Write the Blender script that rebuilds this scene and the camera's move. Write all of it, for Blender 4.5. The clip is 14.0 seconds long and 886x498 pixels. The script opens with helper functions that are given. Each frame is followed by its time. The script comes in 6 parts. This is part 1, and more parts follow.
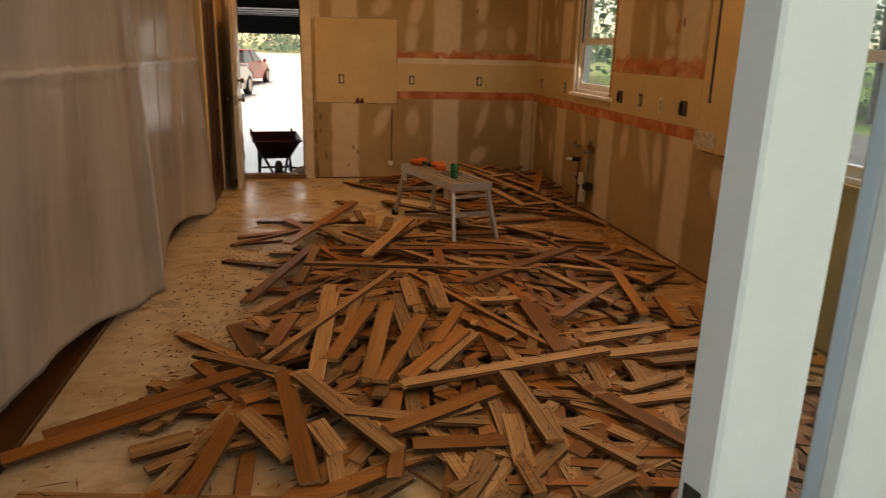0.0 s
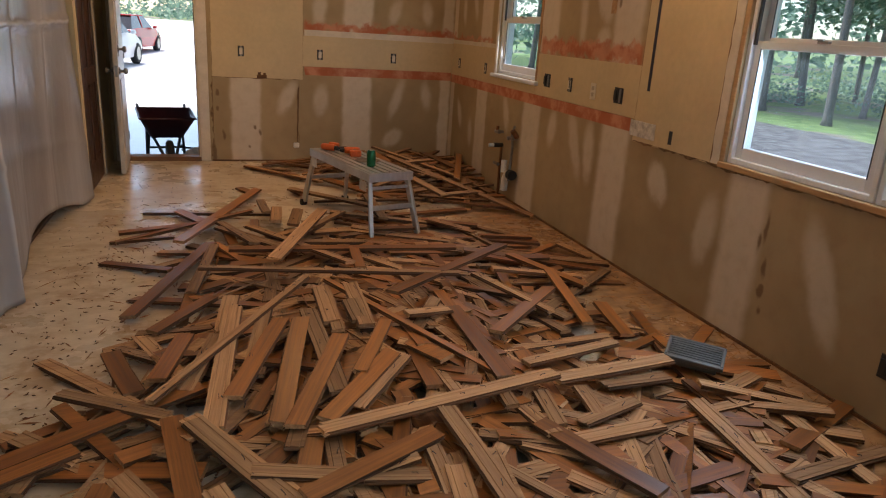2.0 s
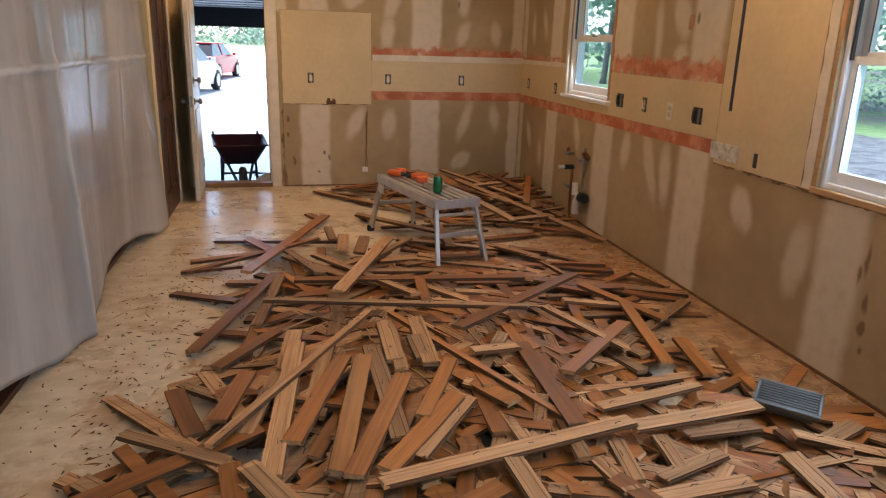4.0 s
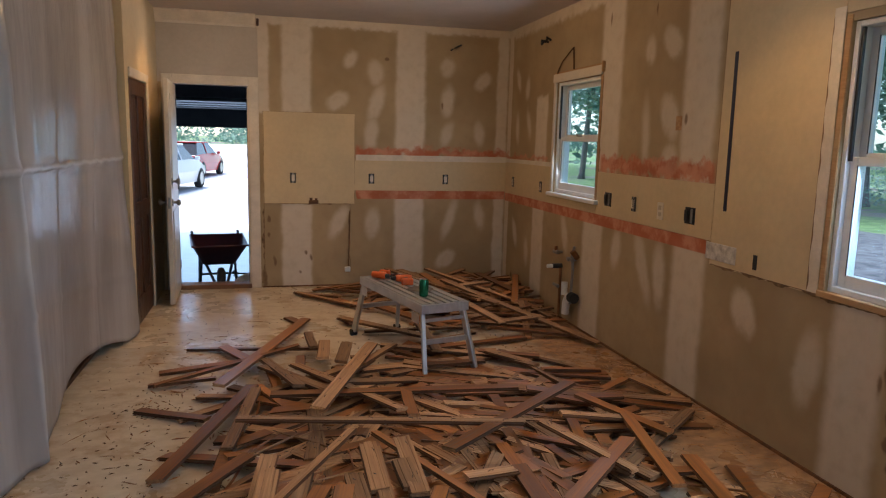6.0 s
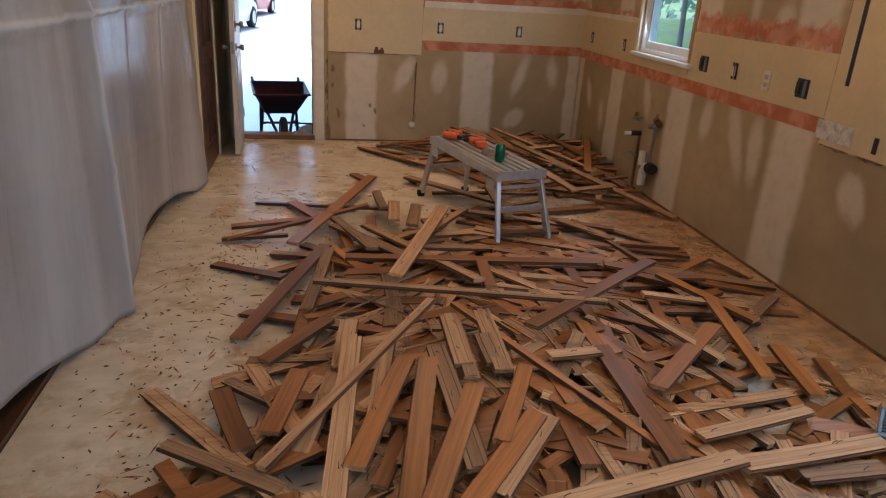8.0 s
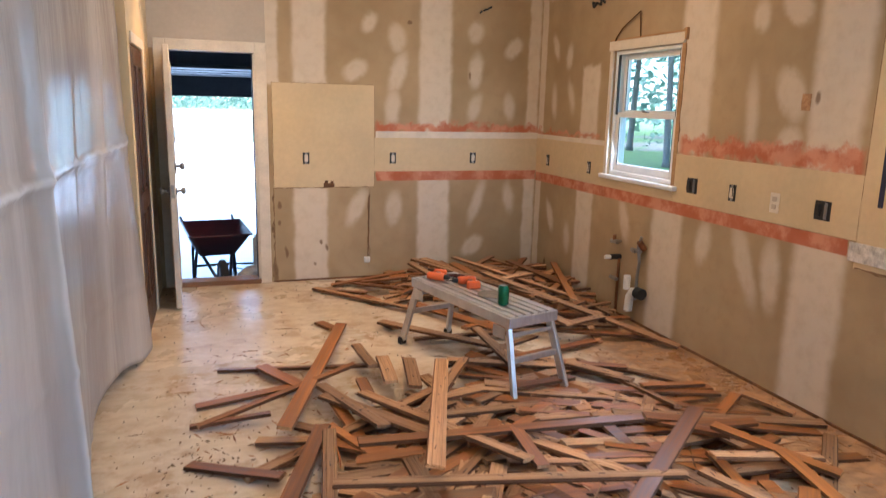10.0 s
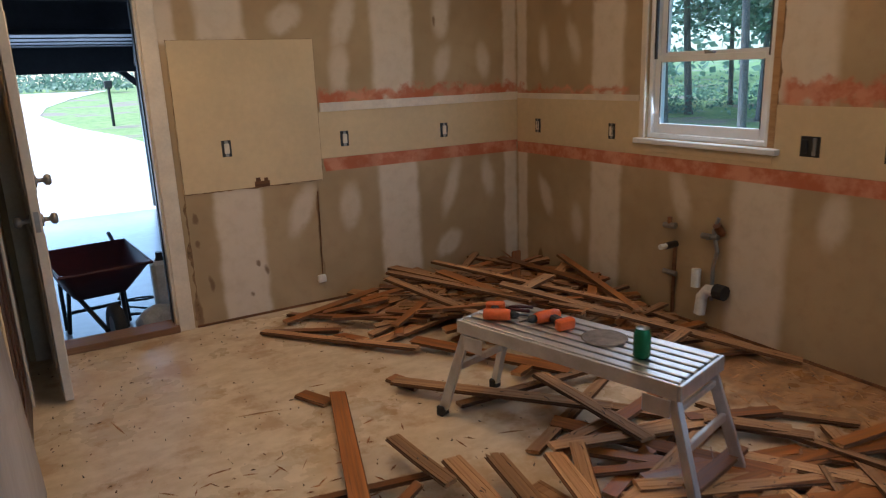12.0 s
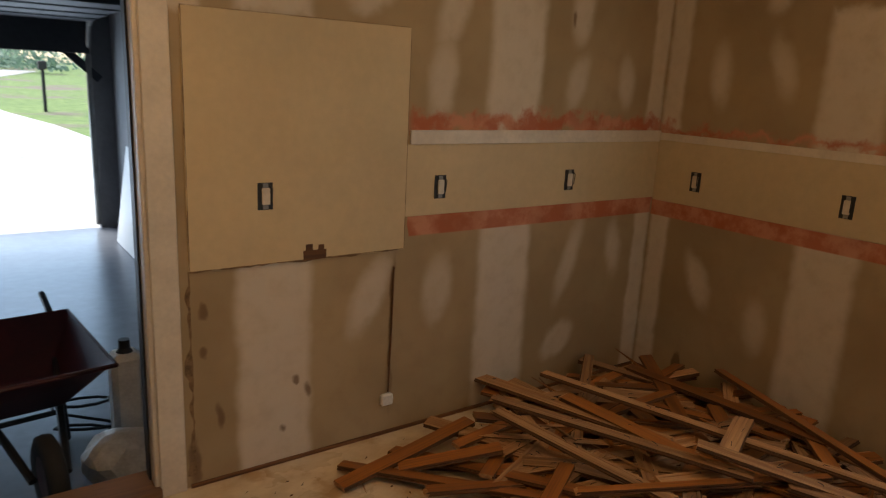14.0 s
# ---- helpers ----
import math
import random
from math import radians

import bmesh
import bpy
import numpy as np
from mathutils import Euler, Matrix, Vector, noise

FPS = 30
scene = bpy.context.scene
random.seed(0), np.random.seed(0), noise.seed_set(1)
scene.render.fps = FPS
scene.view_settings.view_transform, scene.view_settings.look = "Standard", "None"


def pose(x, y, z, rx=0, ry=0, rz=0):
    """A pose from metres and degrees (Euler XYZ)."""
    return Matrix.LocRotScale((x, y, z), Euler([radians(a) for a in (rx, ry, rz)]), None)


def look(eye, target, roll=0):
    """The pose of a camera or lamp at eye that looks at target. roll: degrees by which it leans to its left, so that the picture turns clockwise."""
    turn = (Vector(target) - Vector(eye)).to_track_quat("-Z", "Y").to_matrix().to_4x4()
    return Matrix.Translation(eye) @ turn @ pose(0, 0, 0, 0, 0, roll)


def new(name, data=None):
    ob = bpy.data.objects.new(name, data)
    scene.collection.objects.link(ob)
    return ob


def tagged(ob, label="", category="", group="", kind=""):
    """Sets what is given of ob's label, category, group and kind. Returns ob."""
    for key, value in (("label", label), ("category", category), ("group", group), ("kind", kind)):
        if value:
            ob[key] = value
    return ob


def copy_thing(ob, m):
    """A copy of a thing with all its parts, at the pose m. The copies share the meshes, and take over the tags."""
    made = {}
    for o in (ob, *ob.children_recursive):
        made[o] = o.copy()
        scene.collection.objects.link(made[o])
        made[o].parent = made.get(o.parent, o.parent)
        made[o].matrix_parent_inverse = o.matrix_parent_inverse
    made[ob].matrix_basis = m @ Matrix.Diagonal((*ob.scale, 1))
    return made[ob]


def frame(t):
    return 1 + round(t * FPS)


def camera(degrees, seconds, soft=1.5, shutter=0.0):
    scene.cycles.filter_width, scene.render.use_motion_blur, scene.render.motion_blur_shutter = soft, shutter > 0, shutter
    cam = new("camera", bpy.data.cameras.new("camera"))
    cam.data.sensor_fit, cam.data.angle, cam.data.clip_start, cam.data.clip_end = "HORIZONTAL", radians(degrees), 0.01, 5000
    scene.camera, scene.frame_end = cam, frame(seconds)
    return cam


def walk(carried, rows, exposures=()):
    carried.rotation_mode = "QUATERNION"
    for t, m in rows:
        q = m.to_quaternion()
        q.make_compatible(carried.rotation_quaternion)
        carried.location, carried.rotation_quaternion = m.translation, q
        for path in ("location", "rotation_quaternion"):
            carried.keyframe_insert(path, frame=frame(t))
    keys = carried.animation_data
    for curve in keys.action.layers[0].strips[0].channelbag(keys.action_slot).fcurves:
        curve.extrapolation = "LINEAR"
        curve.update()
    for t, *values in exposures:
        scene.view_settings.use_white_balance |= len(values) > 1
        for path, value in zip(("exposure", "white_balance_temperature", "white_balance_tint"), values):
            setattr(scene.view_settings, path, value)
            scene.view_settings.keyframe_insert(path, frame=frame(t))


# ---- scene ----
import functools

cam = camera(64.9, 14.0, soft=1.15, shutter=0.25)
PATH = [
    (0, (-2.627, -8.279, 1.5), (-2.272, -6.389, 0.949), 1.5),
    (0.5, (-2.561, -8.11, 1.499), (-2.37, -6.202, 0.931), 1.8),
    (1, (-2.566, -7.908, 1.487), (-2.16, -6.036, 0.913), 1.8),
    (1.5, (-2.613, -7.785, 1.487), (-2.013, -5.967, 0.907), 3.1),
    (2, (-2.615, -7.75, 1.489), (-1.998, -5.945, 0.888), 3.7),
    (2.2, (-2.595, -7.751, 1.492), (-1.936, -5.96, 0.895), 3.6),
    (4.3, (-2.535, -7.599, 1.554), (-2.174, -5.709, 1.011), 1.2),
    (4.5, (-2.499, -7.616, 1.567), (-2.172, -5.671, 1.231), 0.4),
    (5, (-2.484, -7.645, 1.553), (-2.2, -5.677, 1.332), -0.3),
    (5.5, (-2.494, -7.595, 1.545), (-2.209, -5.643, 1.218), -1.9),
    (6, (-2.532, -7.376, 1.556), (-2.054, -5.458, 1.25), 1.4),
    (6.5, (-2.619, -7.199, 1.62), (-2.062, -5.315, 1.246), -0.4),
    (7, (-2.674, -7.167, 1.634), (-2.082, -5.306, 1.205), 2.1),
    (7.2, (-2.667, -7.169, 1.607), (-2.164, -5.306, 1.082), 2.3),
    (9.3, (-2.838, -6.865, 1.567), (-2.543, -5.046, 0.79), 3.7),
    (9.5, (-2.92, -6.746, 1.557), (-2.529, -4.925, 0.831), 2.2),
    (10, (-3.11, -6.452, 1.645), (-2.494, -4.593, 1.241), 1.3),
    (10.5, (-3.263, -6.021, 1.564), (-2.512, -4.195, 1.243), 1.4),
    (11, (-3.372, -5.57, 1.597), (-2.428, -3.835, 1.281), 3.2),
    (11.5, (-3.469, -5.078, 1.626), (-2.387, -3.442, 1.233), 1.1),
    (12, (-3.401, -4.555, 1.591), (-2.422, -2.885, 1.09), -2.1),
    (12.5, (-3.367, -4.094, 1.604), (-2.515, -2.329, 1.207), 1.8),
    (13, (-3.331, -3.581, 1.645), (-2.364, -1.877, 1.244), 3.2),
    (13.5, (-3.288, -3.098, 1.587), (-2.326, -1.388, 1.198), -0.0),
    (14, (-3.279, -2.531, 1.604), (-2.143, -0.953, 1.136), 2.9),
]
EXPOSURES = [(0.0, 0.85, 11000, 22), (0.6, 0.88, 11500, 25), (1.5, 1.15, 6700, 15), (2.2, 1.15, 6600, 15), (4.5, 1.8, 6000, 12), (5.0, 1.55, 5950, 12), (6.0, 1.12, 5750, 12), (7.0, 1.12, 5750, 12), (9.5, 2.3, 5250, 11), (10.0, 2.4, 5250, 11), (10.6, 2.0, 5200, 11), (11.5, 1.5, 5450, 9), (12.0, 1.3, 5400, 9), (13.0, 1.08, 5400, 8), (14.0, 0.85, 6700, 10)]
walk(cam, [(t, look(eye, target, roll)) for t, eye, target, roll in PATH], EXPOSURES)

# ---- world and light ----
world = bpy.data.worlds.new("sky")
scene.world = world
world.use_nodes = True
wn = world.node_tree
sky = wn.nodes.new("ShaderNodeTexSky")
sky.sky_type, sky.sun_disc = "NISHITA", False
sky.sun_elevation, sky.sun_rotation = radians(55), radians(-28)
wn.nodes["Background"].inputs[1].default_value = 0.15
wn.links.new(sky.outputs[0], wn.nodes["Background"].inputs[0])

sun = new("sun", bpy.data.lights.new("sun", "SUN"))
sun.data.energy, sun.data.angle, sun.data.color = 4.2, radians(30), (0.97, 0.98, 1.0)
sun.matrix_world = look((-7, 14, 22), (0, 0, 0))


def area(name, m, sx, sy, watts, color):
    lamp = new(name, bpy.data.lights.new(name, "AREA"))
    lamp.data.shape, lamp.data.size, lamp.data.size_y = "RECTANGLE", sx, sy
    lamp.data.energy, lamp.data.color = watts, color
    lamp.matrix_world = m
    return lamp


DAY = (0.86, 0.93, 1.0)
WARM = (1.0, 0.565, 0.225)
area("daylight_window_small", look((-0.03, -1.79, 1.6), (-2, -1.79, 1.2)), 0.8, 0.95, 3, DAY)
area("daylight_window_wide", look((0.02, -5.6, 1.56), (-2, -5.6, 0.9)), 1.7, 1.05, 11.5, (0.66, 0.82, 1.0))
area("daylight_garage", look((-4.43, 5.99, 0.82), (-4.43, 0, -0.2)), 5.0, 1.9, 26, (0.42, 0.68, 1.0))
area("daylight_entry", look((-2.2, -8.1, 1.6), (-2.2, -5, 0.5)), 1.7, 1.9, 4.5, (0.48, 0.74, 1.0))
bulb = new("bulb_light", bpy.data.lights.new("bulb_light", "POINT"))
bulb.data.energy, bulb.data.color, bulb.data.shadow_soft_size = 9.5, WARM, 0.12
bulb.location = (-1.9, -2.15, 2.50)
down = new("downlight_beam", bpy.data.lights.new("downlight_beam", "SPOT"))
down.data.energy, down.data.color, down.data.spot_size, down.data.spot_blend, down.data.shadow_soft_size = 13, WARM, radians(110), 0.8, 0.05
down.matrix_world = look((-3.16, -0.77, 2.71), (-3.16, -0.77, 0))
# unseen: the first explains a bright wall patch, the other three are added fill
UNSEEN_DOWNLIGHTS = [(-0.6, -4.5), (-2.55, -4.7), (-0.85, -6.6), (-2.55, -6.6)]
for x, y in UNSEEN_DOWNLIGHTS:
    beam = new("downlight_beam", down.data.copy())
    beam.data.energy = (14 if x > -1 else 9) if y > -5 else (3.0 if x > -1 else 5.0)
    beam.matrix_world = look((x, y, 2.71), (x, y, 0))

# ---- materials ----
def nodes_of(name):
    m = bpy.data.materials.new(name)
    m.use_nodes = True
    t = m.node_tree
    return m, t, t.nodes["Principled BSDF"]


def add(t, kind, **values):
    n = t.nodes.new(kind)
    for k, v in values.items():
        setattr(n, k, v)
    return n


def put(t, socket, v):
    if isinstance(v, bpy.types.NodeSocket):
        t.links.new(v, socket)
    else:
        socket.default_value = v


def rgb(c):
    return (c[0], c[1], c[2], 1.0)


def mix(t, fac, a, b, blend="MIX"):
    n = add(t, "ShaderNodeMix", data_type="RGBA", blend_type=blend)
    put(t, n.inputs[0], fac)
    put(t, n.inputs[6], a if isinstance(a, bpy.types.NodeSocket) else rgb(a))
    put(t, n.inputs[7], b if isinstance(b, bpy.types.NodeSocket) else rgb(b))
    return n.outputs[2]


def calc(t, op, a, b=0.0, c=0.0, clamp=False):
    n = add(t, "ShaderNodeMath", operation=op, use_clamp=clamp)
    put(t, n.inputs[0], a)
    put(t, n.inputs[1], b)
    put(t, n.inputs[2], c)
    return n.outputs[0]


def coords(t, scale=(1, 1, 1), which="Object"):
    tc = add(t, "ShaderNodeTexCoord")
    mp = add(t, "ShaderNodeMapping")
    mp.inputs["Scale"].default_value = scale
    t.links.new(tc.outputs[which], mp.inputs[0])
    return mp.outputs[0]


def noisy(t, vec, scale, detail=4.0, rough=0.6):
    n = add(t, "ShaderNodeTexNoise")
    t.links.new(vec, n.inputs["Vector"])
    n.inputs["Scale"].default_value, n.inputs["Detail"].default_value, n.inputs["Roughness"].default_value = scale, detail, rough
    return n.outputs["Fac"]


def ramp(t, fac, lo, hi, a=0.0, b=1.0):
    n = add(t, "ShaderNodeMapRange", interpolation_type="SMOOTHSTEP")
    put(t, n.inputs["Value"], fac)
    for k, v in (("From Min", lo), ("From Max", hi), ("To Min", a), ("To Max", b)):
        n.inputs[k].default_value = v
    return n.outputs[0]


def bump(t, bsdf, height, strength=0.3, distance=0.01):
    n = add(t, "ShaderNodeBump")
    n.inputs["Strength"].default_value, n.inputs["Distance"].default_value = strength, distance
    put(t, n.inputs["Height"], height)
    t.links.new(n.outputs[0], bsdf.inputs["Normal"])


def plain(name, color, rough=0.5, metal=0.0, vary=0.12, scale=8.0, relief=0.1, stretch=(1, 1, 1)):
    """Paint, metal or plastic with a little unevenness at two scales."""
    m, t, b = nodes_of(name)
    v = coords(t, stretch)
    n1, n2 = noisy(t, v, scale), noisy(t, v, scale * 9)
    f = calc(t, "ADD", calc(t, "MULTIPLY", n1, 0.65), calc(t, "MULTIPLY", n2, 0.35))
    dark = tuple(c * (1 - vary * 2) for c in color)
    light = tuple(min(1, c * (1 + vary)) for c in color)
    t.links.new(mix(t, ramp(t, f, 0.3, 0.7), dark, light), b.inputs["Base Color"])
    b.inputs["Roughness"].default_value, b.inputs["Metallic"].default_value = rough, metal
    bump(t, b, f, relief, 0.004)
    return m


def glow(name, color, strength):
    m, t, b = nodes_of(name)
    b.inputs["Base Color"].default_value = rgb(color)
    b.inputs["Emission Color"].default_value = rgb(color)
    b.inputs["Emission Strength"].default_value = strength
    return m


# blue tint and faint pale film put the outdoor haze into the pane
def glass_material(name, tint=(0.88, 0.95, 1.0)):
    m, t, b = nodes_of(name)
    g = add(t, "ShaderNodeBsdfGlossy")
    g.inputs["Roughness"].default_value = 0.02
    tr = add(t, "ShaderNodeBsdfTransparent")
    tr.inputs[0].default_value = rgb(tint)
    mx = add(t, "ShaderNodeMixShader")
    mx.inputs[0].default_value = 0.03
    # this film is a painted-in haze that whitens the view out
    dust = add(t, "ShaderNodeBsdfTranslucent")
    dust.inputs[0].default_value = (0.8, 0.82, 0.84, 1)
    film = add(t, "ShaderNodeMixShader")
    put(t, film.inputs[0], ramp(t, noisy(t, coords(t), 3.0, 4), 0.3, 0.7, 0.004, 0.018))
    t.links.new(tr.outputs[0], film.inputs[1])
    t.links.new(dust.outputs[0], film.inputs[2])
    t.links.new(film.outputs[0], mx.inputs[1])
    t.links.new(g.outputs[0], mx.inputs[2])
    t.links.new(mx.outputs[0], t.nodes["Material Output"].inputs[0])
    return m


def wood(name, dark, light, rough=0.55, grain=(2.0, 60.0, 60.0), random_shift=True, relief=0.25, spread=0.25):
    """Grain along local x; each board takes its own tone."""
    m, t, b = nodes_of(name)
    tc = add(t, "ShaderNodeTexCoord")
    oi = add(t, "ShaderNodeObjectInfo")
    geo = add(t, "ShaderNodeNewGeometry")
    r = calc(t, "FRACT", calc(t, "ADD", oi.outputs["Random"], geo.outputs["Random Per Island"]))
    mp = add(t, "ShaderNodeMapping")
    mp.inputs["Scale"].default_value = grain
    off = add(t, "ShaderNodeCombineXYZ")
    put(t, off.inputs[0], calc(t, "MULTIPLY", r, 37.0))
    put(t, off.inputs[1], calc(t, "MULTIPLY", r, 11.0))
    t.links.new(tc.outputs["Object"], mp.inputs[0])
    t.links.new(off.outputs[0], mp.inputs["Location"])
    n1 = noisy(t, mp.outputs[0], 1.0, 5, 0.65)
    n2 = noisy(t, mp.outputs[0], 0.12, 3, 0.5)
    n3 = noisy(t, mp.outputs[0], 3.2, 2, 0.5)
    f = calc(t, "ADD", calc(t, "MULTIPLY", n1, 0.55), calc(t, "MULTIPLY", n2, 0.45))
    c = mix(t, ramp(t, f, 0.32, 0.68), dark, light)
    tone = calc(t, "MULTIPLY_ADD", r, 2 * spread, 1 - spread)
    tone_c = add(t, "ShaderNodeCombineXYZ")
    for i, k in enumerate((1.0, 0.98, 0.96)):
        put(t, tone_c.inputs[i], calc(t, "MULTIPLY", tone, k))
    c = mix(t, 1.0, c, tone_c.outputs[0], "MULTIPLY")
    c = mix(t, ramp(t, n3, 0.62, 0.74, 0, 0.35), c, tuple(x * 0.35 for x in dark))
    t.links.new(c, b.inputs["Base Color"])
    put(t, b.inputs["Roughness"], ramp(t, n1, 0.3, 0.7, rough - 0.1, rough + 0.12))
    bump(t, b, n1, relief, 0.003)
    return m


def soft_shape(t, u, v, cu, cv, su, sv, feather, round_=False, slant=0.0):
    """1 inside a box or an ellipse on the wall, falling off over feather metres."""
    if slant:
        u = calc(t, "SUBTRACT", u, calc(t, "MULTIPLY", calc(t, "SUBTRACT", v, cv), slant))
    du = calc(t, "ABSOLUTE", calc(t, "SUBTRACT", u, cu))
    dv = calc(t, "ABSOLUTE", calc(t, "SUBTRACT", v, cv))
    if round_:
        a, b = calc(t, "DIVIDE", du, su), calc(t, "DIVIDE", dv, sv)
        d = calc(t, "SQRT", calc(t, "ADD", calc(t, "MULTIPLY", a, a), calc(t, "MULTIPLY", b, b)))
        k = feather / min(su, sv)
        return ramp(t, d, 1 - k, 1 + k, 1.0, 0.0)
    d = calc(t, "MAXIMUM", calc(t, "SUBTRACT", du, su), calc(t, "SUBTRACT", dv, sv))
    return ramp(t, d, -feather, feather, 1.0, 0.0)


def drywall(name, axis, boxes, blobs, orange, brown_spots):
    """Bare brown wallboard paper with filled joints, filled screw heads and torn orange patches; u runs along the wall."""
    m, t, b = nodes_of(name)
    tc = add(t, "ShaderNodeTexCoord")
    sep = add(t, "ShaderNodeSeparateXYZ")
    t.links.new(tc.outputs["Object"], sep.inputs[0])
    p = tc.outputs["Object"]
    w1, w2, fine = noisy(t, p, 5.0, 3), noisy(t, p, 11.0, 3), noisy(t, p, 90.0, 2)
    big = noisy(t, p, 1.3, 3)
    u = calc(t, "MULTIPLY_ADD", calc(t, "SUBTRACT", w1, 0.5), 0.06, sep.outputs[axis])
    v = calc(t, "MULTIPLY_ADD", calc(t, "SUBTRACT", w2, 0.5), 0.08, sep.outputs[2])
    base = mix(t, ramp(t, big, 0.3, 0.7), PAPER_DARK, PAPER_LIGHT)
    base = mix(t, ramp(t, w2, 0.45, 0.75, 0, 0.25), base, (0.30, 0.20, 0.11))
    mask = None
    for bx in boxes:
        k = soft_shape(t, u, v, *bx)
        mask = k if mask is None else calc(t, "MAXIMUM", mask, k)
    for i, bl in enumerate(blobs):
        k = calc(t, "MULTIPLY", soft_shape(t, u, v, *bl, 0.035, True, (0.40, 0.08, 0.28, -0.12)[i % 4]), (0.85, 0.7, 0.8)[i % 3])
        mask = k if mask is None else calc(t, "MAXIMUM", mask, k)
    c = mix(t, calc(t, "MULTIPLY", mask, ramp(t, w2, 0.2, 0.6, 0.7, 0.95)), base, COMPOUND)
    om = None
    ragged = noisy(t, p, 9.0, 4)
    vr = calc(t, "MULTIPLY_ADD", calc(t, "SUBTRACT", ragged, 0.5), 0.24, sep.outputs[2])
    for cu, cv, su, sv, f, rag in orange:
        k = soft_shape(t, u, vr if rag else sep.outputs[2], cu, cv, su, sv, f)
        om = k if om is None else calc(t, "MAXIMUM", om, k)
    oc = mix(t, ramp(t, noisy(t, p, 6.0, 4), 0.4, 0.62), (0.46, 0.12, 0.05), (0.62, 0.27, 0.16))
    oc = mix(t, ramp(t, noisy(t, p, 2.5, 2), 0.5, 0.75, 0, 0.55), oc, (0.30, 0.09, 0.04))
    c = mix(t, calc(t, "MULTIPLY", om, 0.92), c, oc)
    for cu, cv, su, sv in brown_spots:
        k = soft_shape(t, u, v, cu, cv, su, sv, 0.008, True)
        c = mix(t, calc(t, "MULTIPLY", k, 0.8), c, (0.16, 0.09, 0.045))
    t.links.new(c, b.inputs["Base Color"])
    b.inputs["Roughness"].default_value = 0.85
    bump(t, b, calc(t, "ADD", calc(t, "MULTIPLY", mask, 0.6), calc(t, "MULTIPLY", fine, 0.25)), 0.35, 0.003)
    return m


PAPER_DARK, PAPER_LIGHT, COMPOUND = (0.33, 0.238, 0.128), (0.44, 0.328, 0.186), (0.66, 0.57, 0.45)
BEIGE = (0.62, 0.485, 0.285)

beige_paint = plain("beige_wall_paint", BEIGE, 0.6, vary=0.05, scale=2.5, relief=0.08)
grey_beige = plain("grey_beige_paint", (0.50, 0.43, 0.34), 0.65, vary=0.05, scale=2.5, relief=0.08)
ceiling_paint = plain("ceiling_paint", (0.55, 0.50, 0.475), 0.9, vary=0.04, scale=3.0, relief=0.15)
trim_paint = plain("cream_trim_paint", (0.70, 0.62, 0.50), 0.4, vary=0.07, scale=6, relief=0.06)
vinyl = plain("white_vinyl", (0.78, 0.78, 0.77), 0.35, vary=0.03, scale=5, relief=0.03)
blue_white = plain("white_door_paint", (0.74, 0.77, 0.80), 0.4, vary=0.03, scale=5, relief=0.04)
dark_gasket = plain("dark_gasket", (0.03, 0.03, 0.035), 0.5)
black_plastic = plain("black_plastic", (0.02, 0.02, 0.02), 0.45)
glass = glass_material("window_glass")
stain_wood = wood("dark_stained_wood", (0.035, 0.013, 0.006), (0.085, 0.033, 0.014), 0.4, (40, 40, 2.0), spread=0.05)
raw_pine = wood("raw_pine", (0.36, 0.20, 0.08), (0.52, 0.33, 0.16), 0.7, (50, 3, 50), spread=0.1)
worn_sill = wood("worn_brown_sill", (0.16, 0.075, 0.03), (0.30, 0.17, 0.08), 0.6, (3, 50, 50), spread=0.05)
board_top = wood("stained_oak_face", (0.17, 0.056, 0.010), (0.42, 0.158, 0.034), 0.42, spread=0.36)
board_raw = wood("raw_oak_back", (0.28, 0.135, 0.050), (0.56, 0.340, 0.165), 0.66, relief=0.4, spread=0.38)
# board edges and grooves darkened: the shade of the crevices sits in the colour
board_slot = wood("shaded_oak_groove", (0.06, 0.025, 0.009), (0.20, 0.092, 0.036), 0.8, spread=0.3)
old_oak = wood("old_oak_floor", (0.07, 0.030, 0.012), (0.14, 0.06, 0.025), 0.4, (60, 2.0, 60), spread=0.2)
aluminium = plain("brushed_aluminium", (0.62, 0.62, 0.62), 0.38, 0.85, vary=0.08, scale=10, stretch=(1, 6, 1))
dull_metal = plain("dull_metal", (0.33, 0.32, 0.30), 0.45, 0.9)
copper = plain("old_copper", (0.30, 0.15, 0.08), 0.45, 0.9, vary=0.2)
white_pvc = plain("white_pvc", (0.78, 0.76, 0.70), 0.4)
orange_plastic = plain("orange_plastic", (0.75, 0.13, 0.02), 0.4)
green_can = plain("green_can", (0.02, 0.16, 0.06), 0.25, 0.5)
red_paint = plain("worn_red_paint", (0.055, 0.005, 0.006), 0.5, vary=0.2, scale=5)
rubber = plain("rubber", (0.022, 0.022, 0.022), 0.8)
concrete = plain("concrete_drive", (0.55, 0.54, 0.52), 0.85, vary=0.08, scale=0.8, relief=0.2)
# darker copy of the concrete: the garage's lack of light is in its colour
shaded_garage_concrete = plain("shaded_garage_concrete", (0.15, 0.16, 0.18), 0.30, vary=0.15, scale=1.2, relief=0.2)
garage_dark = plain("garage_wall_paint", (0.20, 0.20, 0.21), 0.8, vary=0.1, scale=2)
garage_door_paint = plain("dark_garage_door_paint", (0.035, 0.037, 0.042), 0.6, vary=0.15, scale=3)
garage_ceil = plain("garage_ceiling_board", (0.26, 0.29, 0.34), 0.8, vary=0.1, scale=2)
bronze = plain("dark_bronze", (0.055, 0.035, 0.022), 0.4, 0.7)
car_white = plain("white_car_paint", (0.75, 0.76, 0.78), 0.2, vary=0.01)
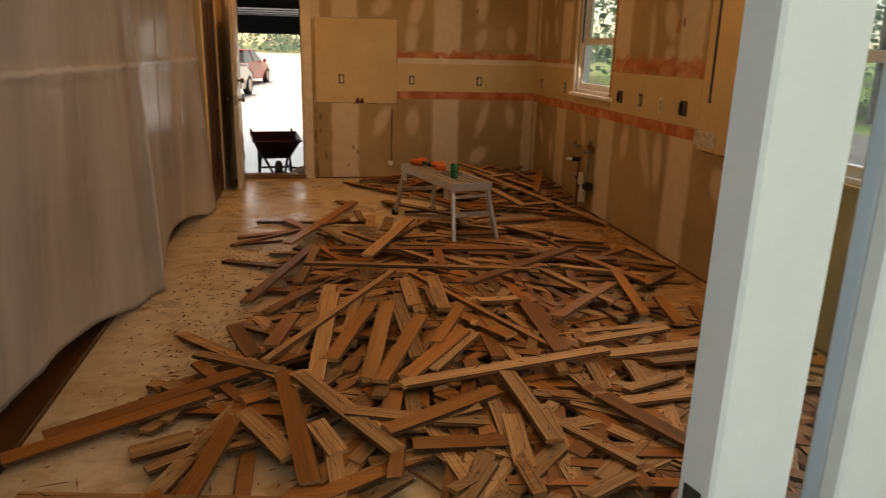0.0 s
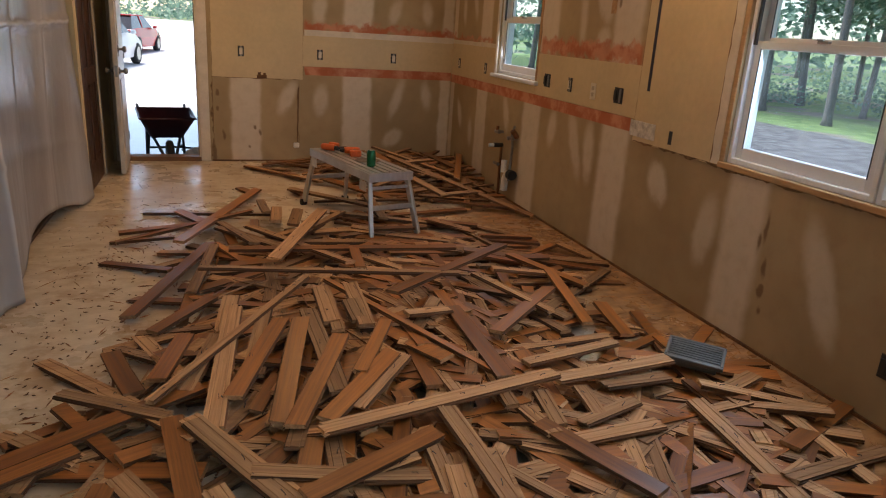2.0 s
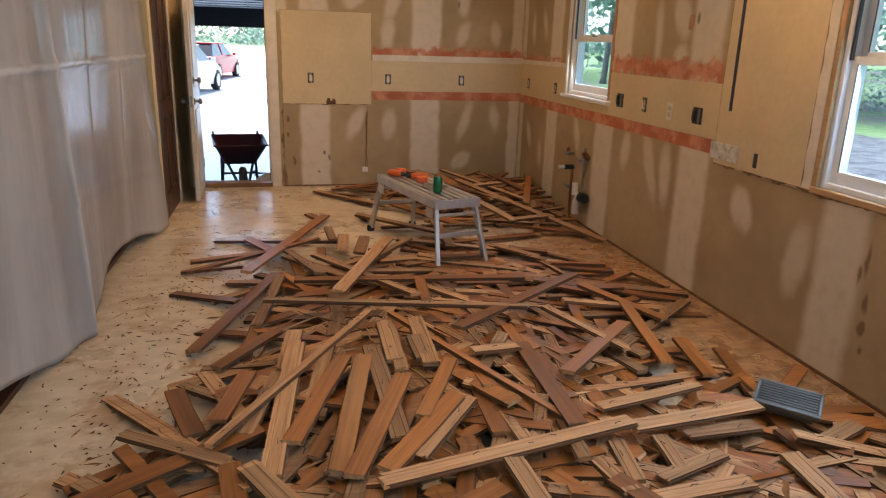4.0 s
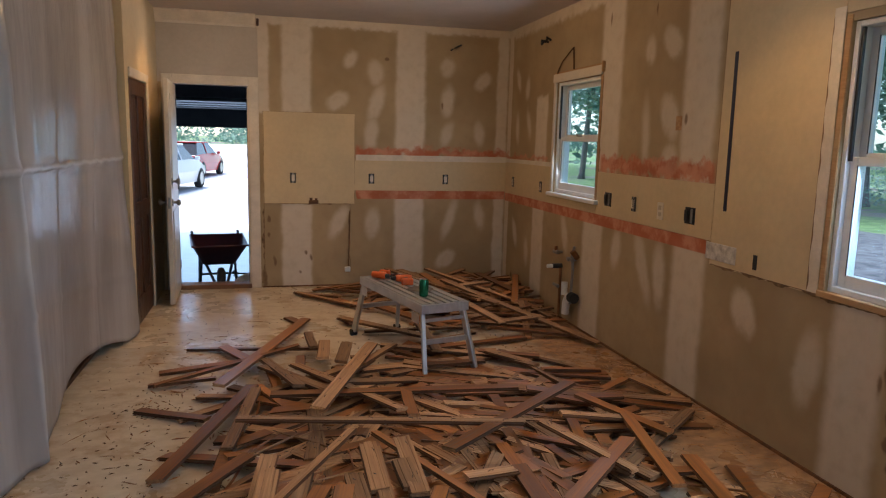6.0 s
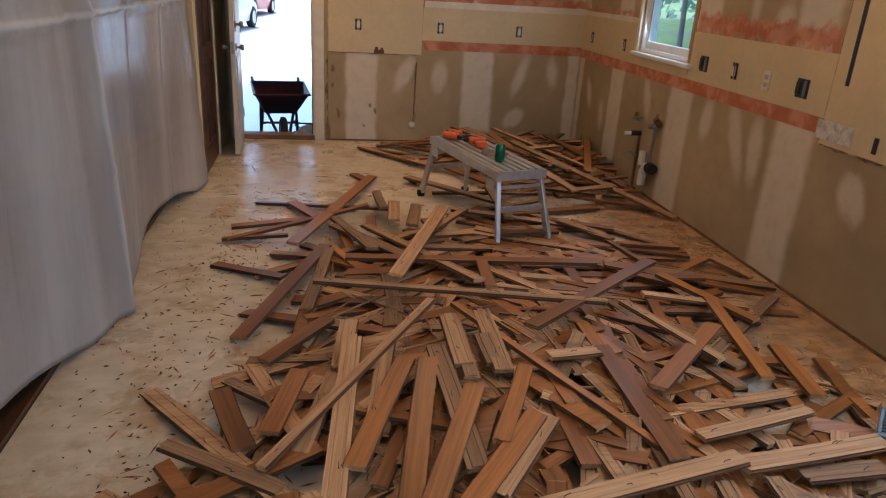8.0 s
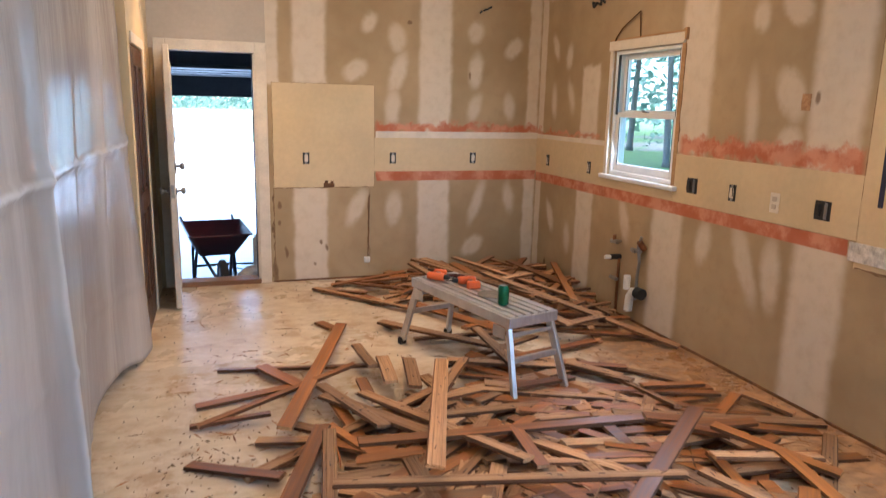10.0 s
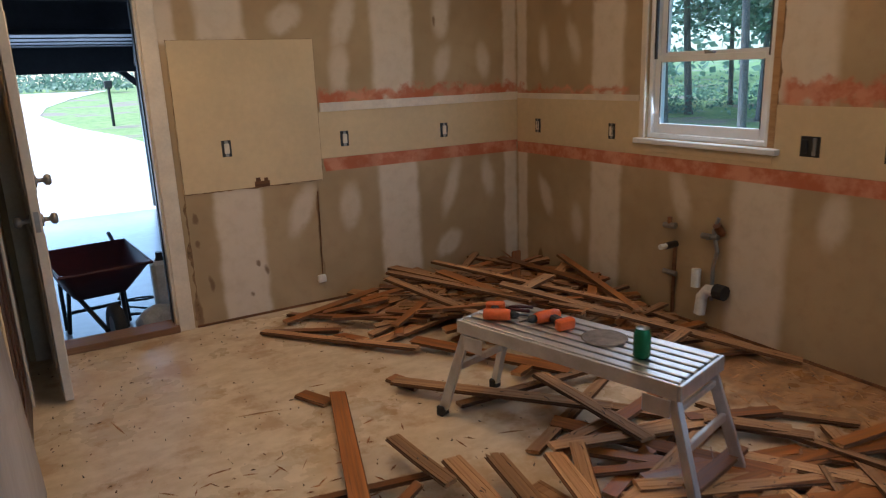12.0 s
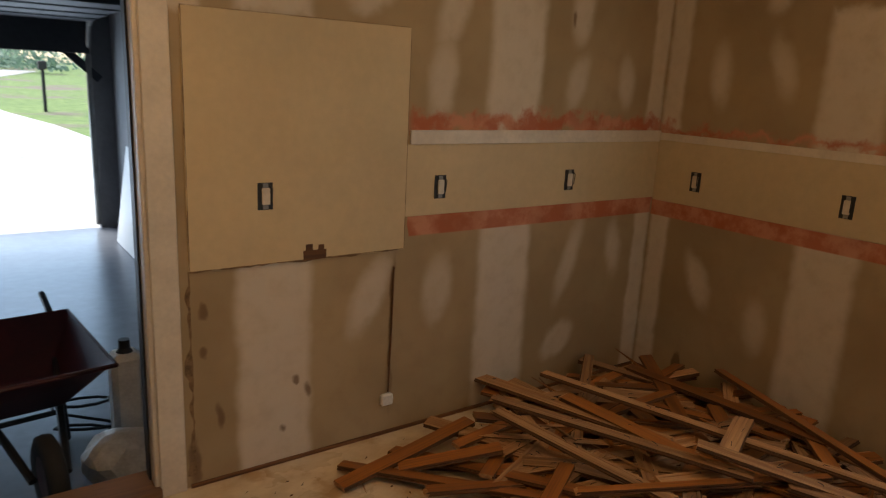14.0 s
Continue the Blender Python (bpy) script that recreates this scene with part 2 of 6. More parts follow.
car_red = plain("red_car_paint", (0.45, 0.02, 0.02), 0.2, vary=0.02)
car_glass = plain("dark_car_glass", (0.015, 0.018, 0.02), 0.08, vary=0.01)
rim_metal = plain("rim_metal", (0.5, 0.5, 0.5), 0.3, 0.8)
bark = plain("tree_bark", (0.19, 0.17, 0.15), 0.9, vary=0.25, scale=4, relief=0.8, stretch=(4, 4, 0.7))
opal = glow("lit_opal_glass", (1.0, 0.80, 0.52), 7.0)
spot_glow = glow("lit_downlight", (1.0, 0.93, 0.82), 20.0)


def subfloor_material():
    m, t, b = nodes_of("plywood_subfloor")
    p = coords(t)
    streak = coords(t, (3.0, 5.0, 1))
    n1, n2, n3, n4 = noisy(t, p, 1.1, 5), noisy(t, streak, 2.2, 5), noisy(t, p, 4.0, 5, 0.6), noisy(t, p, 42.0, 3)
    c = mix(t, ramp(t, n2, 0.3, 0.7), (0.58, 0.455, 0.29), (0.72, 0.60, 0.43))
    c = mix(t, ramp(t, n1, 0.50, 0.72, 0, 0.55), c, (0.76, 0.70, 0.60))
    c = mix(t, ramp(t, n3, 0.52, 0.66, 0, 0.65), c, (0.40, 0.23, 0.095))
    c = mix(t, ramp(t, noisy(t, p, 2.6, 6, 0.75), 0.50, 0.66, 0, 0.6), c, (0.47, 0.30, 0.14))
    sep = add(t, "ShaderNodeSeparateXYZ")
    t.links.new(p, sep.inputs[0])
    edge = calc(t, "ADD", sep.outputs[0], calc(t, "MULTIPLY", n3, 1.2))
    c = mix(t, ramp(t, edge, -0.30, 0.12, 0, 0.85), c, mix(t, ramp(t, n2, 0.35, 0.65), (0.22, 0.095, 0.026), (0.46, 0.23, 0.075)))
    c = mix(t, ramp(t, n4, 0.70, 0.76, 0, 0.7), c, (0.10, 0.06, 0.03))
    t.links.new(c, b.inputs["Base Color"])
    put(t, b.inputs["Roughness"], ramp(t, n1, 0.3, 0.7, 0.5, 0.17))
    bump(t, b, calc(t, "ADD", n2, calc(t, "MULTIPLY", n3, 0.6)), 0.25, 0.004)
    return m


def plastic_material():
    """Milky sheet: whitened fold lines with a painted-in highlight, soft upright folds with paler bands in the colour,
    fine glossy wrinkles towards the top.
    """
    m, t, b = nodes_of("milky_plastic_sheet")
    p = coords(t)
    sep = add(t, "ShaderNodeSeparateXYZ")
    t.links.new(p, sep.inputs[0])
    y, z = sep.outputs[1], sep.outputs[2]
    n1 = noisy(t, coords(t, (1, 1.2, 0.8)), 1.1, 4)
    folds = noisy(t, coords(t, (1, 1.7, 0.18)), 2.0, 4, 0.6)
    wrinkle = noisy(t, coords(t, (1, 7.0, 2.2)), 2.6, 3, 0.5)
    ripple = noisy(t, coords(t, (1, 1.6, 1.0)), 3.0, 4)
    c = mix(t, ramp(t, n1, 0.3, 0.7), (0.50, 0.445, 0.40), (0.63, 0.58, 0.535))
    # paler upright bands put into the colour along the folds
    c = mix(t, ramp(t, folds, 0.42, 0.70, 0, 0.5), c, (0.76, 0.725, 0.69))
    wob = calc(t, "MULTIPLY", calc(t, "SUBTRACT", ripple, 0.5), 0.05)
    # crease whitening doubles as the highlight that flat lighting leaves out
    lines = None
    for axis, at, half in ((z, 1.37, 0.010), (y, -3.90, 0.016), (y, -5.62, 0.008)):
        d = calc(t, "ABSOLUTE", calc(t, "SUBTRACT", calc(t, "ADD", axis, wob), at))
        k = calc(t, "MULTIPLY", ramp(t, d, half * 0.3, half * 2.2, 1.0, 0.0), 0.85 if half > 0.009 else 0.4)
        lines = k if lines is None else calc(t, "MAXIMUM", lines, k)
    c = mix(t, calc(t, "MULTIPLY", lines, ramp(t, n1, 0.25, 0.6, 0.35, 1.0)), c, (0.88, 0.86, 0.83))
    b.inputs["Roughness"].default_value = 0.24
    b.inputs["Specular IOR Level"].default_value = 0.6
    t.links.new(c, b.inputs["Base Color"])
    top = calc(t, "MULTIPLY", wrinkle, ramp(t, z, 1.55, 2.3, 0.12, 1.6))
    h = calc(t, "ADD", calc(t, "ADD", calc(t, "MULTIPLY", ripple, 0.7), calc(t, "MULTIPLY", folds, 0.6)), calc(t, "ADD", top, calc(t, "MULTIPLY", lines, 0.5)))
    bump(t, b, h, 0.35, 0.03)
    tl = add(t, "ShaderNodeBsdfTranslucent")
    t.links.new(c, tl.inputs[0])
    tr = add(t, "ShaderNodeBsdfTransparent")
    m1, m2 = add(t, "ShaderNodeMixShader"), add(t, "ShaderNodeMixShader")
    m1.inputs[0].default_value = 0.32
    put(t, m2.inputs[0], ramp(t, folds, 0.3, 0.7, 0.10, 0.02))
    t.links.new(b.outputs[0], m1.inputs[1])
    t.links.new(tl.outputs[0], m1.inputs[2])
    t.links.new(m1.outputs[0], m2.inputs[1])
    t.links.new(tr.outputs[0], m2.inputs[2])
    t.links.new(m2.outputs[0], t.nodes["Material Output"].inputs[0])
    return m


def ground_material():
    m, t, b = nodes_of("lawn_and_leaf_litter")
    p = coords(t)
    n1, n2, n3 = noisy(t, p, 0.18, 4), noisy(t, p, 2.5, 5), noisy(t, p, 14, 4)
    c = mix(t, ramp(t, n2, 0.3, 0.7), (0.10, 0.17, 0.045), (0.20, 0.28, 0.085))
    c = mix(t, ramp(t, n1, 0.52, 0.62), c, (0.19, 0.16, 0.12))
    c = mix(t, ramp(t, n3, 0.62, 0.72, 0, 0.5), c, (0.36, 0.32, 0.25))
    t.links.new(c, b.inputs["Base Color"])
    b.inputs["Roughness"].default_value = 0.95
    bump(t, b, n3, 0.6, 0.05)
    return m


def leaf_material(name, a, bcol):
    m, t, b = nodes_of(name)
    geo = add(t, "ShaderNodeNewGeometry")
    c = mix(t, geo.outputs["Random Per Island"], a, bcol)
    t.links.new(c, b.inputs["Base Color"])
    b.inputs["Roughness"].default_value = 0.6
    tl = add(t, "ShaderNodeBsdfTranslucent")
    t.links.new(c, tl.inputs[0])
    mx = add(t, "ShaderNodeMixShader")
    mx.inputs[0].default_value = 0.4
    t.links.new(b.outputs[0], mx.inputs[1])
    t.links.new(tl.outputs[0], mx.inputs[2])
    t.links.new(mx.outputs[0], t.nodes["Material Output"].inputs[0])
    return m


subfloor = subfloor_material()
plastic = plastic_material()
lawn = ground_material()
leaves = leaf_material("tree_leaves", (0.07, 0.15, 0.10), (0.24, 0.36, 0.24))

# bare wallboard: (centre u, centre v, half width, half height, feather)
back_drywall = drywall(
    "back_wall_wallboard", 0,
    [(-2.27, 0.45, 0.15, 0.46, 0.025), (-1.085, 1.37, 0.155, 1.40, 0.03), (-0.07, 1.37, 0.06, 1.40, 0.02),
     (-2.265, 2.25, 0.145, 0.44, 0.03), (-1.35, 2.71, 1.40, 0.05, 0.02), (-2.60, 2.3, 0.06, 0.5, 0.02)],
    [(-1.84, 0.68, 0.075, 0.16), (-1.48, 0.66, 0.075, 0.15), (-0.63, 0.72, 0.05, 0.19), (-0.29, 0.75, 0.05, 0.13),
     (-0.67, 0.27, 0.10, 0.10), (-1.50, 1.60, 0.065, 0.18), (-1.45, 1.93, 0.075, 0.17), (-1.46, 2.24, 0.075, 0.12), (-1.85, 1.94, 0.10, 0.09),
     (-0.68, 1.97, 0.065, 0.15), (-0.68, 1.63, 0.06, 0.12), (-0.32, 1.64, 0.05, 0.11), (-0.29, 2.20, 0.08, 0.09), (-0.69, 2.33, 0.07, 0.09), (-1.72, 2.36, 0.06, 0.08)],
    [(-0.83, 0.975, 0.825, 0.045, 0.004, False), (-0.83, 1.425, 0.83, 0.040, 0.03, True)],
    [(-2.55, 0.72, 0.02, 0.03), (-2.55, 0.55, 0.015, 0.02), (-2.50, 0.28, 0.015, 0.05), (-2.13, 0.31, 0.015, 0.03), (-2.18, 0.36, 0.015, 0.015), (-2.24, 0.16, 0.01, 0.015),
     (-1.72, 0.70, 0.010, 0.12), (-1.72, 0.45, 0.008, 0.22), (-2.60, 0.10, 0.02, 0.10), (-0.74, 1.93, 0.012, 0.03), (-1.35, 2.38, 0.02, 0.02)])
right_drywall = drywall(
    "right_wall_wallboard", 1,
    [(-1.01, 0.70, 0.14, 1.30, 0.03), (-0.07, 1.37, 0.06, 1.40, 0.02), (-2.39, 2.05, 0.17, 0.70, 0.04), (-2.21, 0.45, 0.17, 0.50, 0.04),
     (-3.56, 2.05, 0.17, 0.72, 0.04), (-3.57, 0.45, 0.17, 0.50, 0.04), (-4.90, 0.42, 0.14, 0.48, 0.04), (-1.8, 2.70, 1.9, 0.06, 0.03), (-6.6, 0.45, 0.2, 0.5, 0.04)],
    [(-0.36, 0.62, 0.06, 0.13), (-0.72, 0.46, 0.06, 0.12), (-1.66, 0.78, 0.06, 0.15), (-2.62, 0.78, 0.07, 0.13), (-3.02, 0.72, 0.07, 0.22), (-3.24, 0.70, 0.07, 0.20),
     (-4.12, 0.66, 0.10, 0.12), (-4.62, 0.50, 0.08, 0.19), (-5.45, 0.48, 0.08, 0.25), (-0.34, 1.7, 0.05, 0.13), (-0.66, 1.75, 0.05, 0.12), (-0.60, 2.1, 0.06, 0.1), (-0.33, 2.2, 0.05, 0.1),
     (-2.95, 1.62, 0.05, 0.22), (-3.24, 1.75, 0.10, 0.14), (-3.26, 1.45, 0.08, 0.12), (-3.22, 2.22, 0.10, 0.10), (-2.95, 2.20, 0.06, 0.08)],
    [(-1.87, 0.965, 1.87, 0.043, 0.004, False), (-3.03, 1.41, 0.74, 0.060, 0.03, True), (-0.6, 1.40, 0.6, 0.02, 0.03, True)],
    [(-3.35, 1.71, 0.03, 0.045), (-3.43, 1.73, 0.015, 0.03), (-5.07, 0.64, 0.012, 0.07), (-5.04, 0.56, 0.012, 0.04), (-5.10, 0.44, 0.015, 0.05), (-5.10, 0.32, 0.02, 0.03),
     (-5.12, 0.22, 0.012, 0.02), (-3.0, 2.47, 0.012, 0.03), (-2.35, 2.50, 0.012, 0.04), (-0.3, 0.10, 0.03, 0.08)])

# ---- building helpers ----
def part(name, bm, material, parent=None, label="", smooth=False):
    me = bpy.data.meshes.new(name)
    for f in bm.faces:
        f.smooth = smooth
    bm.to_mesh(me)
    bm.free()
    for m in material if isinstance(material, (list, tuple)) else (material,):
        me.materials.append(m)
    ob = new(name, me)
    if parent is not None:
        ob.parent = parent
    if label:
        ob["label"] = label
    return ob


def box(bm, x0, x1, y0, y1, z0, z1, bevel=0.0, m=None):
    r = bmesh.ops.create_cube(bm, size=1.0)
    vs = r["verts"]
    for v in vs:
        v.co = Vector((x0 + (v.co.x + 0.5) * (x1 - x0), y0 + (v.co.y + 0.5) * (y1 - y0), z0 + (v.co.z + 0.5) * (z1 - z0)))
    if bevel:
        es = list({e for v in vs for e in v.link_edges})
        r = bmesh.ops.bevel(bm, geom=es, offset=bevel, segments=1, affect="EDGES", profile=0.5)
        vs = list(set(vs) | set(r["verts"]))
        vs = [v for v in vs if v.is_valid]
    if m is not None:
        bmesh.ops.transform(bm, matrix=m, verts=vs)
    return vs


def tube(bm, points, radius, sides=10, cap=True):
    """A round bar through points; radius one number or one for each point."""
    pts = [Vector(p) for p in points]
    rad = radius if isinstance(radius, (list, tuple)) else [radius] * len(pts)
    rings, side = [], None
    for i, p in enumerate(pts):
        d = (pts[min(i + 1, len(pts) - 1)] - pts[max(i - 1, 0)]).normalized()
        if side is None:
            side = d.orthogonal().normalized()
        side = (side - d * side.dot(d)).normalized()
        up = d.cross(side)
        rings.append([bm.verts.new(p + rad[i] * (side * math.cos(a) + up * math.sin(a))) for a in (2 * math.pi * k / sides for k in range(sides))])
    for a, b in zip(rings, rings[1:]):
        for k in range(sides):
            bm.faces.new((a[k], a[(k + 1) % sides], b[(k + 1) % sides], b[k]))
    if cap:
        bm.faces.new(list(reversed(rings[0])))
        bm.faces.new(rings[-1])


def lathe(bm, profile, sides=24, m=Matrix()):
    """Turned shape from (radius, height) pairs about local z."""
    rings = [[bm.verts.new(m @ Vector((max(r, 1e-4) * math.cos(a), max(r, 1e-4) * math.sin(a), h))) for a in (2 * math.pi * k / sides for k in range(sides))] for r, h in profile]
    for a, b in zip(rings, rings[1:]):
        for k in range(sides):
            bm.faces.new((a[k], a[(k + 1) % sides], b[(k + 1) % sides], b[k]))


def boxes(*items, bevel=0.0):
    bm = bmesh.new()
    for it in items:
        box(bm, *it, bevel=bevel)
    return bm


def thing(name, label, category, group="", kind="", at=(0, 0, 0), turn=0.0):
    ob = new(name)
    ob.matrix_world = pose(*at, 0, 0, turn)
    return tagged(ob, label, category, group, kind)


def structure(ob, label, category):
    return tagged(ob, label, category, kind="structure")


# ---- shell ----
XL, YF, H = -3.585, -7.48, 2.74
DX0, DX1, DZ = -3.46, -2.73, 2.05
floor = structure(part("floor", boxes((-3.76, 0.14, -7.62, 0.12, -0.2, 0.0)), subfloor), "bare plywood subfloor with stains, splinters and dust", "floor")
wall_back = structure(part("wall_back", boxes((-3.80, DX0, 0, 0.12, 0, H), (DX1, 0.14, 0, 0.12, 0, H), (DX0, DX1, 0, 0.12, DZ, H)), back_drywall),
                      "stripped wallboard wall with filled joints and torn orange paper", "wall")
W1, W2 = (-2.22, -1.36, 1.12, 2.10), (-6.50, -4.68, 0.90, 2.13)
wall_right = structure(part("wall_right", boxes((0, 0.14, -1.36, 0, 0, H), (0, 0.14, -2.22, -1.36, 0, 1.12), (0, 0.14, -2.22, -1.36, 2.10, H), (0, 0.14, -4.68, -2.22, 0, H),
                                                 (0, 0.14, -6.50, -4.68, 0, 0.90), (0, 0.14, -6.50, -4.68, 2.13, H), (0, 0.14, -7.62, -6.50, 0, H)), right_drywall),
                       "stripped wallboard wall with filled joints and two windows", "wall")
CY0, CY1, CZ = -1.47, -0.70, 1.99
wall_left = structure(part("wall_left", boxes((-3.78, XL, -1.60, CY0, 0, H), (-3.78, XL, CY1, 0, 0, H), (-3.78, XL, CY0, CY1, CZ, H)), beige_paint), "cream painted wall beside the closet door", "wall")
wall_front = structure(part("wall_front", boxes((-6.6, -3.10, -7.62, YF, 0, H), (-1.15, 0.0, -7.62, YF, 0, H), (-3.10, -1.15, -7.62, YF, 2.10, H)), beige_paint), "beige wall with the glazed entry doors", "wall")
wall_far_room = structure(part("wall_far_room", boxes((-6.72, -6.6, -7.62, 0.12, 0, H), (-6.6, -3.80, 0, 0.12, 0, H)), beige_paint), "beige wall of the next room", "wall")
floor_next_room = structure(part("floor_next_room", boxes((-6.6, -3.765, -7.48, 0, -0.2, 0.022)), old_oak), "dark stained oak floor left in the next room", "floor")
ceiling = structure(part("ceiling", boxes((-6.72, 0.14, -7.62, 0.12, H, H + 0.12)), ceiling_paint), "white flat ceiling", "ceiling")

# painted sheets that were left standing proud of the bare board
def sheet(name, x0, x1, y0, y1, z0, z1, mat, parent, label):
    return part(name, boxes((x0, x1, y0, y1, z0, z1), bevel=0.0015), mat, parent, label)


sheet("painted_panel", -2.60, -1.675, -0.006, 0.0, 0.875, 1.81, beige_paint, wall_back, "beige painted panel")
sheet("painted_band", -1.675, -0.0, -0.005, 0.0, 1.02, 1.335, beige_paint, wall_back, "beige painted backsplash band")
sheet("ledge", -1.66, -0.0, -0.012, 0.0, 1.335, 1.395, trim_paint, wall_back, "cream ledge strip")
sheet("painted_header", -3.60, -2.64, -0.004, 0.0, 2.06, 2.62, grey_beige, wall_back, "grey beige painted wall over the door")
sheet("painted_band", -0.005, 0.0, -3.79, -2.264, 1.01, 1.345, beige_paint, wall_right, "beige painted backsplash band")
sheet("painted_band", -0.005, 0.0, -1.314, -0.006, 1.01, 1.345, beige_paint, wall_right, "beige painted backsplash band")
sheet("painted_band", -0.005, 0.0, -2.264, -1.314, 1.01, 1.084, beige_paint, wall_right, "beige painted backsplash band")
sheet("ledge", -0.009, 0.0, -1.30, -0.013, 1.345, 1.385, trim_paint, wall_right, "cream ledge strip")
sheet("painted_panel", -0.005, 0.0, -4.64, -3.79, 0.87, H, beige_paint, wall_right, "beige painted panel")
sheet("painted_panel", -0.005, 0.0, -6.54, -4.64, 2.17, H, beige_paint, wall_right, "beige painted panel")
sheet("painted_panel", -0.005, 0.0, -7.48, -6.54, 0.87, H, beige_paint, wall_right, "beige painted panel")


# ---- doors, windows, trim ----
def moulding(name, parent, items, mat, bevel=0.004):
    return part(name, boxes(*items, bevel=bevel), mat, parent)


door_1 = structure(new("door_1"), "cream door casing round the garage doorway with worn wooden sill", "door frame")
moulding("casing", door_1, [(DX1 - 0.005, DX1 + 0.092, -0.018, -0.001, 0.0, DZ + 0.09)], trim_paint)
moulding("casing", door_1, [(DX0 - 0.09, DX0 + 0.005, -0.018, -0.001, 0.0, DZ + 0.09)], trim_paint)
moulding("head_casing", door_1, [(DX0 + 0.005, DX1 - 0.005, -0.018, -0.001, DZ, DZ + 0.09)], trim_paint)
moulding("jamb", door_1, [(DX1 - 0.022, DX1 - 0.002, -0.006, 0.13, 0.04, DZ - 0.002)], trim_paint)
moulding("jamb", door_1, [(DX0 + 0.002, DX0 + 0.022, -0.006, 0.13, 0.04, DZ - 0.002)], trim_paint)
moulding("sill", door_1, [(DX0 + 0.003, DX1 - 0.003, -0.035, 0.14, 0.001, 0.045)], worn_sill)
moulding("weatherstrip", door_1, [(DX1 - 0.030, DX1 - 0.023, 0.05, 0.11, 0.046, DZ - 0.01)], dark_gasket)

entry = thing("entry_door", "cream painted door standing open with brass knob and deadbolt", "door", at=(DX0 + 0.028, -0.01, 0.012))
entry.matrix_world = pose(DX0 + 0.035, -0.02, 0.02, 0, 0, 2.5)
part("leaf", boxes((-0.042, 0.0, -0.74, 0.0, 0.0, 2.02), bevel=0.003), trim_paint, entry)
for z0, z1 in ((0.15, 0.85), (1.05, 1.9)):
    part("panel", boxes((-0.050, -0.043, -0.64, -0.10, z0, z1), bevel=0.003), trim_paint, entry)
    part("panel", boxes((0.001, 0.008, -0.64, -0.10, z0, z1), bevel=0.003), trim_paint, entry)


def knob(parent, y, z, x_out, name):
    bm = bmesh.new()
    lathe(bm, [(0.0, 0), (0.032, 0), (0.032, 0.008), (0.012, 0.012), (0.011, 0.035), (0.026, 0.045), (0.029, 0.06), (0.02, 0.072), (0.0, 0.074)], 18,
          Matrix.Translation((0.001 if x_out > 0 else -0.043, y, z)) @ Matrix.Rotation(radians(90 * x_out), 4, "Y"))
    return part(name, bm, dull_metal, parent, smooth=True)


knob(entry, -0.68, 0.93, 1, "knob")
knob(entry, -0.68, 0.93, -1, "knob")
knob(entry, -0.68, 1.12, 1, "deadbolt")
part("latch_plate", boxes((-0.032, -0.010, -0.7425, -0.7405, 0.88, 0.98)), dull_metal, entry)
for z in (0.2, 1.0, 1.8):
    bm = bmesh.new()
    tube(bm, [(0.004, 0.006, z), (0.004, 0.006, z + 0.09)], 0.007, 8)
    part("hinge", bm, dull_metal, entry)

closet = thing("closet_door", "dark stained panelled wooden closet door, closed", "door", at=(-3.602, (CY0 + CY1) / 2, 0))
w = (CY1 - CY0) / 2 - 0.004
for nm, it in (("stile", (-0.018, 0.02, -w, -w + 0.11, 0.012, 1.98)), ("stile", (-0.018, 0.02, w - 0.11, w, 0.012, 1.98)), ("rail", (-0.018, 0.02, -w + 0.11, w - 0.11, 0.012, 0.22)),
               ("rail", (-0.018, 0.02, -w + 0.11, w - 0.11, 0.86, 1.0)), ("rail", (-0.018, 0.02, -w + 0.11, w - 0.11, 1.86, 1.98)), ("muntin", (-0.018, 0.02, -0.045, 0.045, 0.22, 0.86)), ("muntin", (-0.018, 0.02, -0.045, 0.045, 1.0, 1.86))):
    part(nm, boxes(it, bevel=0.004), stain_wood, closet)
for y0, y1 in ((-w + 0.11, -0.045), (0.045, w - 0.11)):
    for z0, z1 in ((0.22, 0.86), (1.0, 1.86)):
        part("panel", boxes((-0.012, 0.006, y0, y1, z0, z1), (-0.012, 0.012, y0 + 0.03, y1 - 0.03, z0 + 0.03, z1 - 0.03), bevel=0.004), stain_wood, closet)
door_2 = structure(new("door_2"), "cream casing round the closet door", "door frame")
moulding("casing", door_2, [(XL + 0.001, XL + 0.016, CY1, CY1 + 0.075, 0, CZ + 0.075)], trim_paint)
moulding("head_casing", door_2, [(XL + 0.001, XL + 0.016, CY0, CY1, CZ, CZ + 0.075)], trim_paint)

# crown left over the door only
bm = bmesh.new()
prof = [(0.0, 0.12), (-0.085, 0.12), (-0.085, 0.10), (-0.055, 0.065), (-0.03, 0.035), (-0.014, 0.02), (-0.014, 0.0), (0.0, 0.0)]
ra = [bm.verts.new((-3.60, y - 0.002, 2.619 + z)) for y, z in prof]
rb = [bm.verts.new((-2.66, y - 0.002, 2.619 + z)) for y, z in prof]
for k in range(len(prof)):
    bm.faces.new((ra[k], ra[(k + 1) % len(prof)], rb[(k + 1) % len(prof)], rb[k]))
bm.faces.new(list(reversed(ra)))
bm.faces.new(rb)
bmesh.ops.recalc_face_normals(bm, faces=bm.faces[:])
structure(part("trim_crown", bm, trim_paint), "short length of cream crown moulding over the door", "moulding")
bm = boxes((-3.64, -3.605, -0.10, -0.055, 2.60, 2.70), (-2.65, -2.625, -0.06, -0.02, 2.63, 2.70), bevel=0.006)
structure(part("trim_block", bm, stain_wood), "broken dark wooden moulding ends", "moulding")


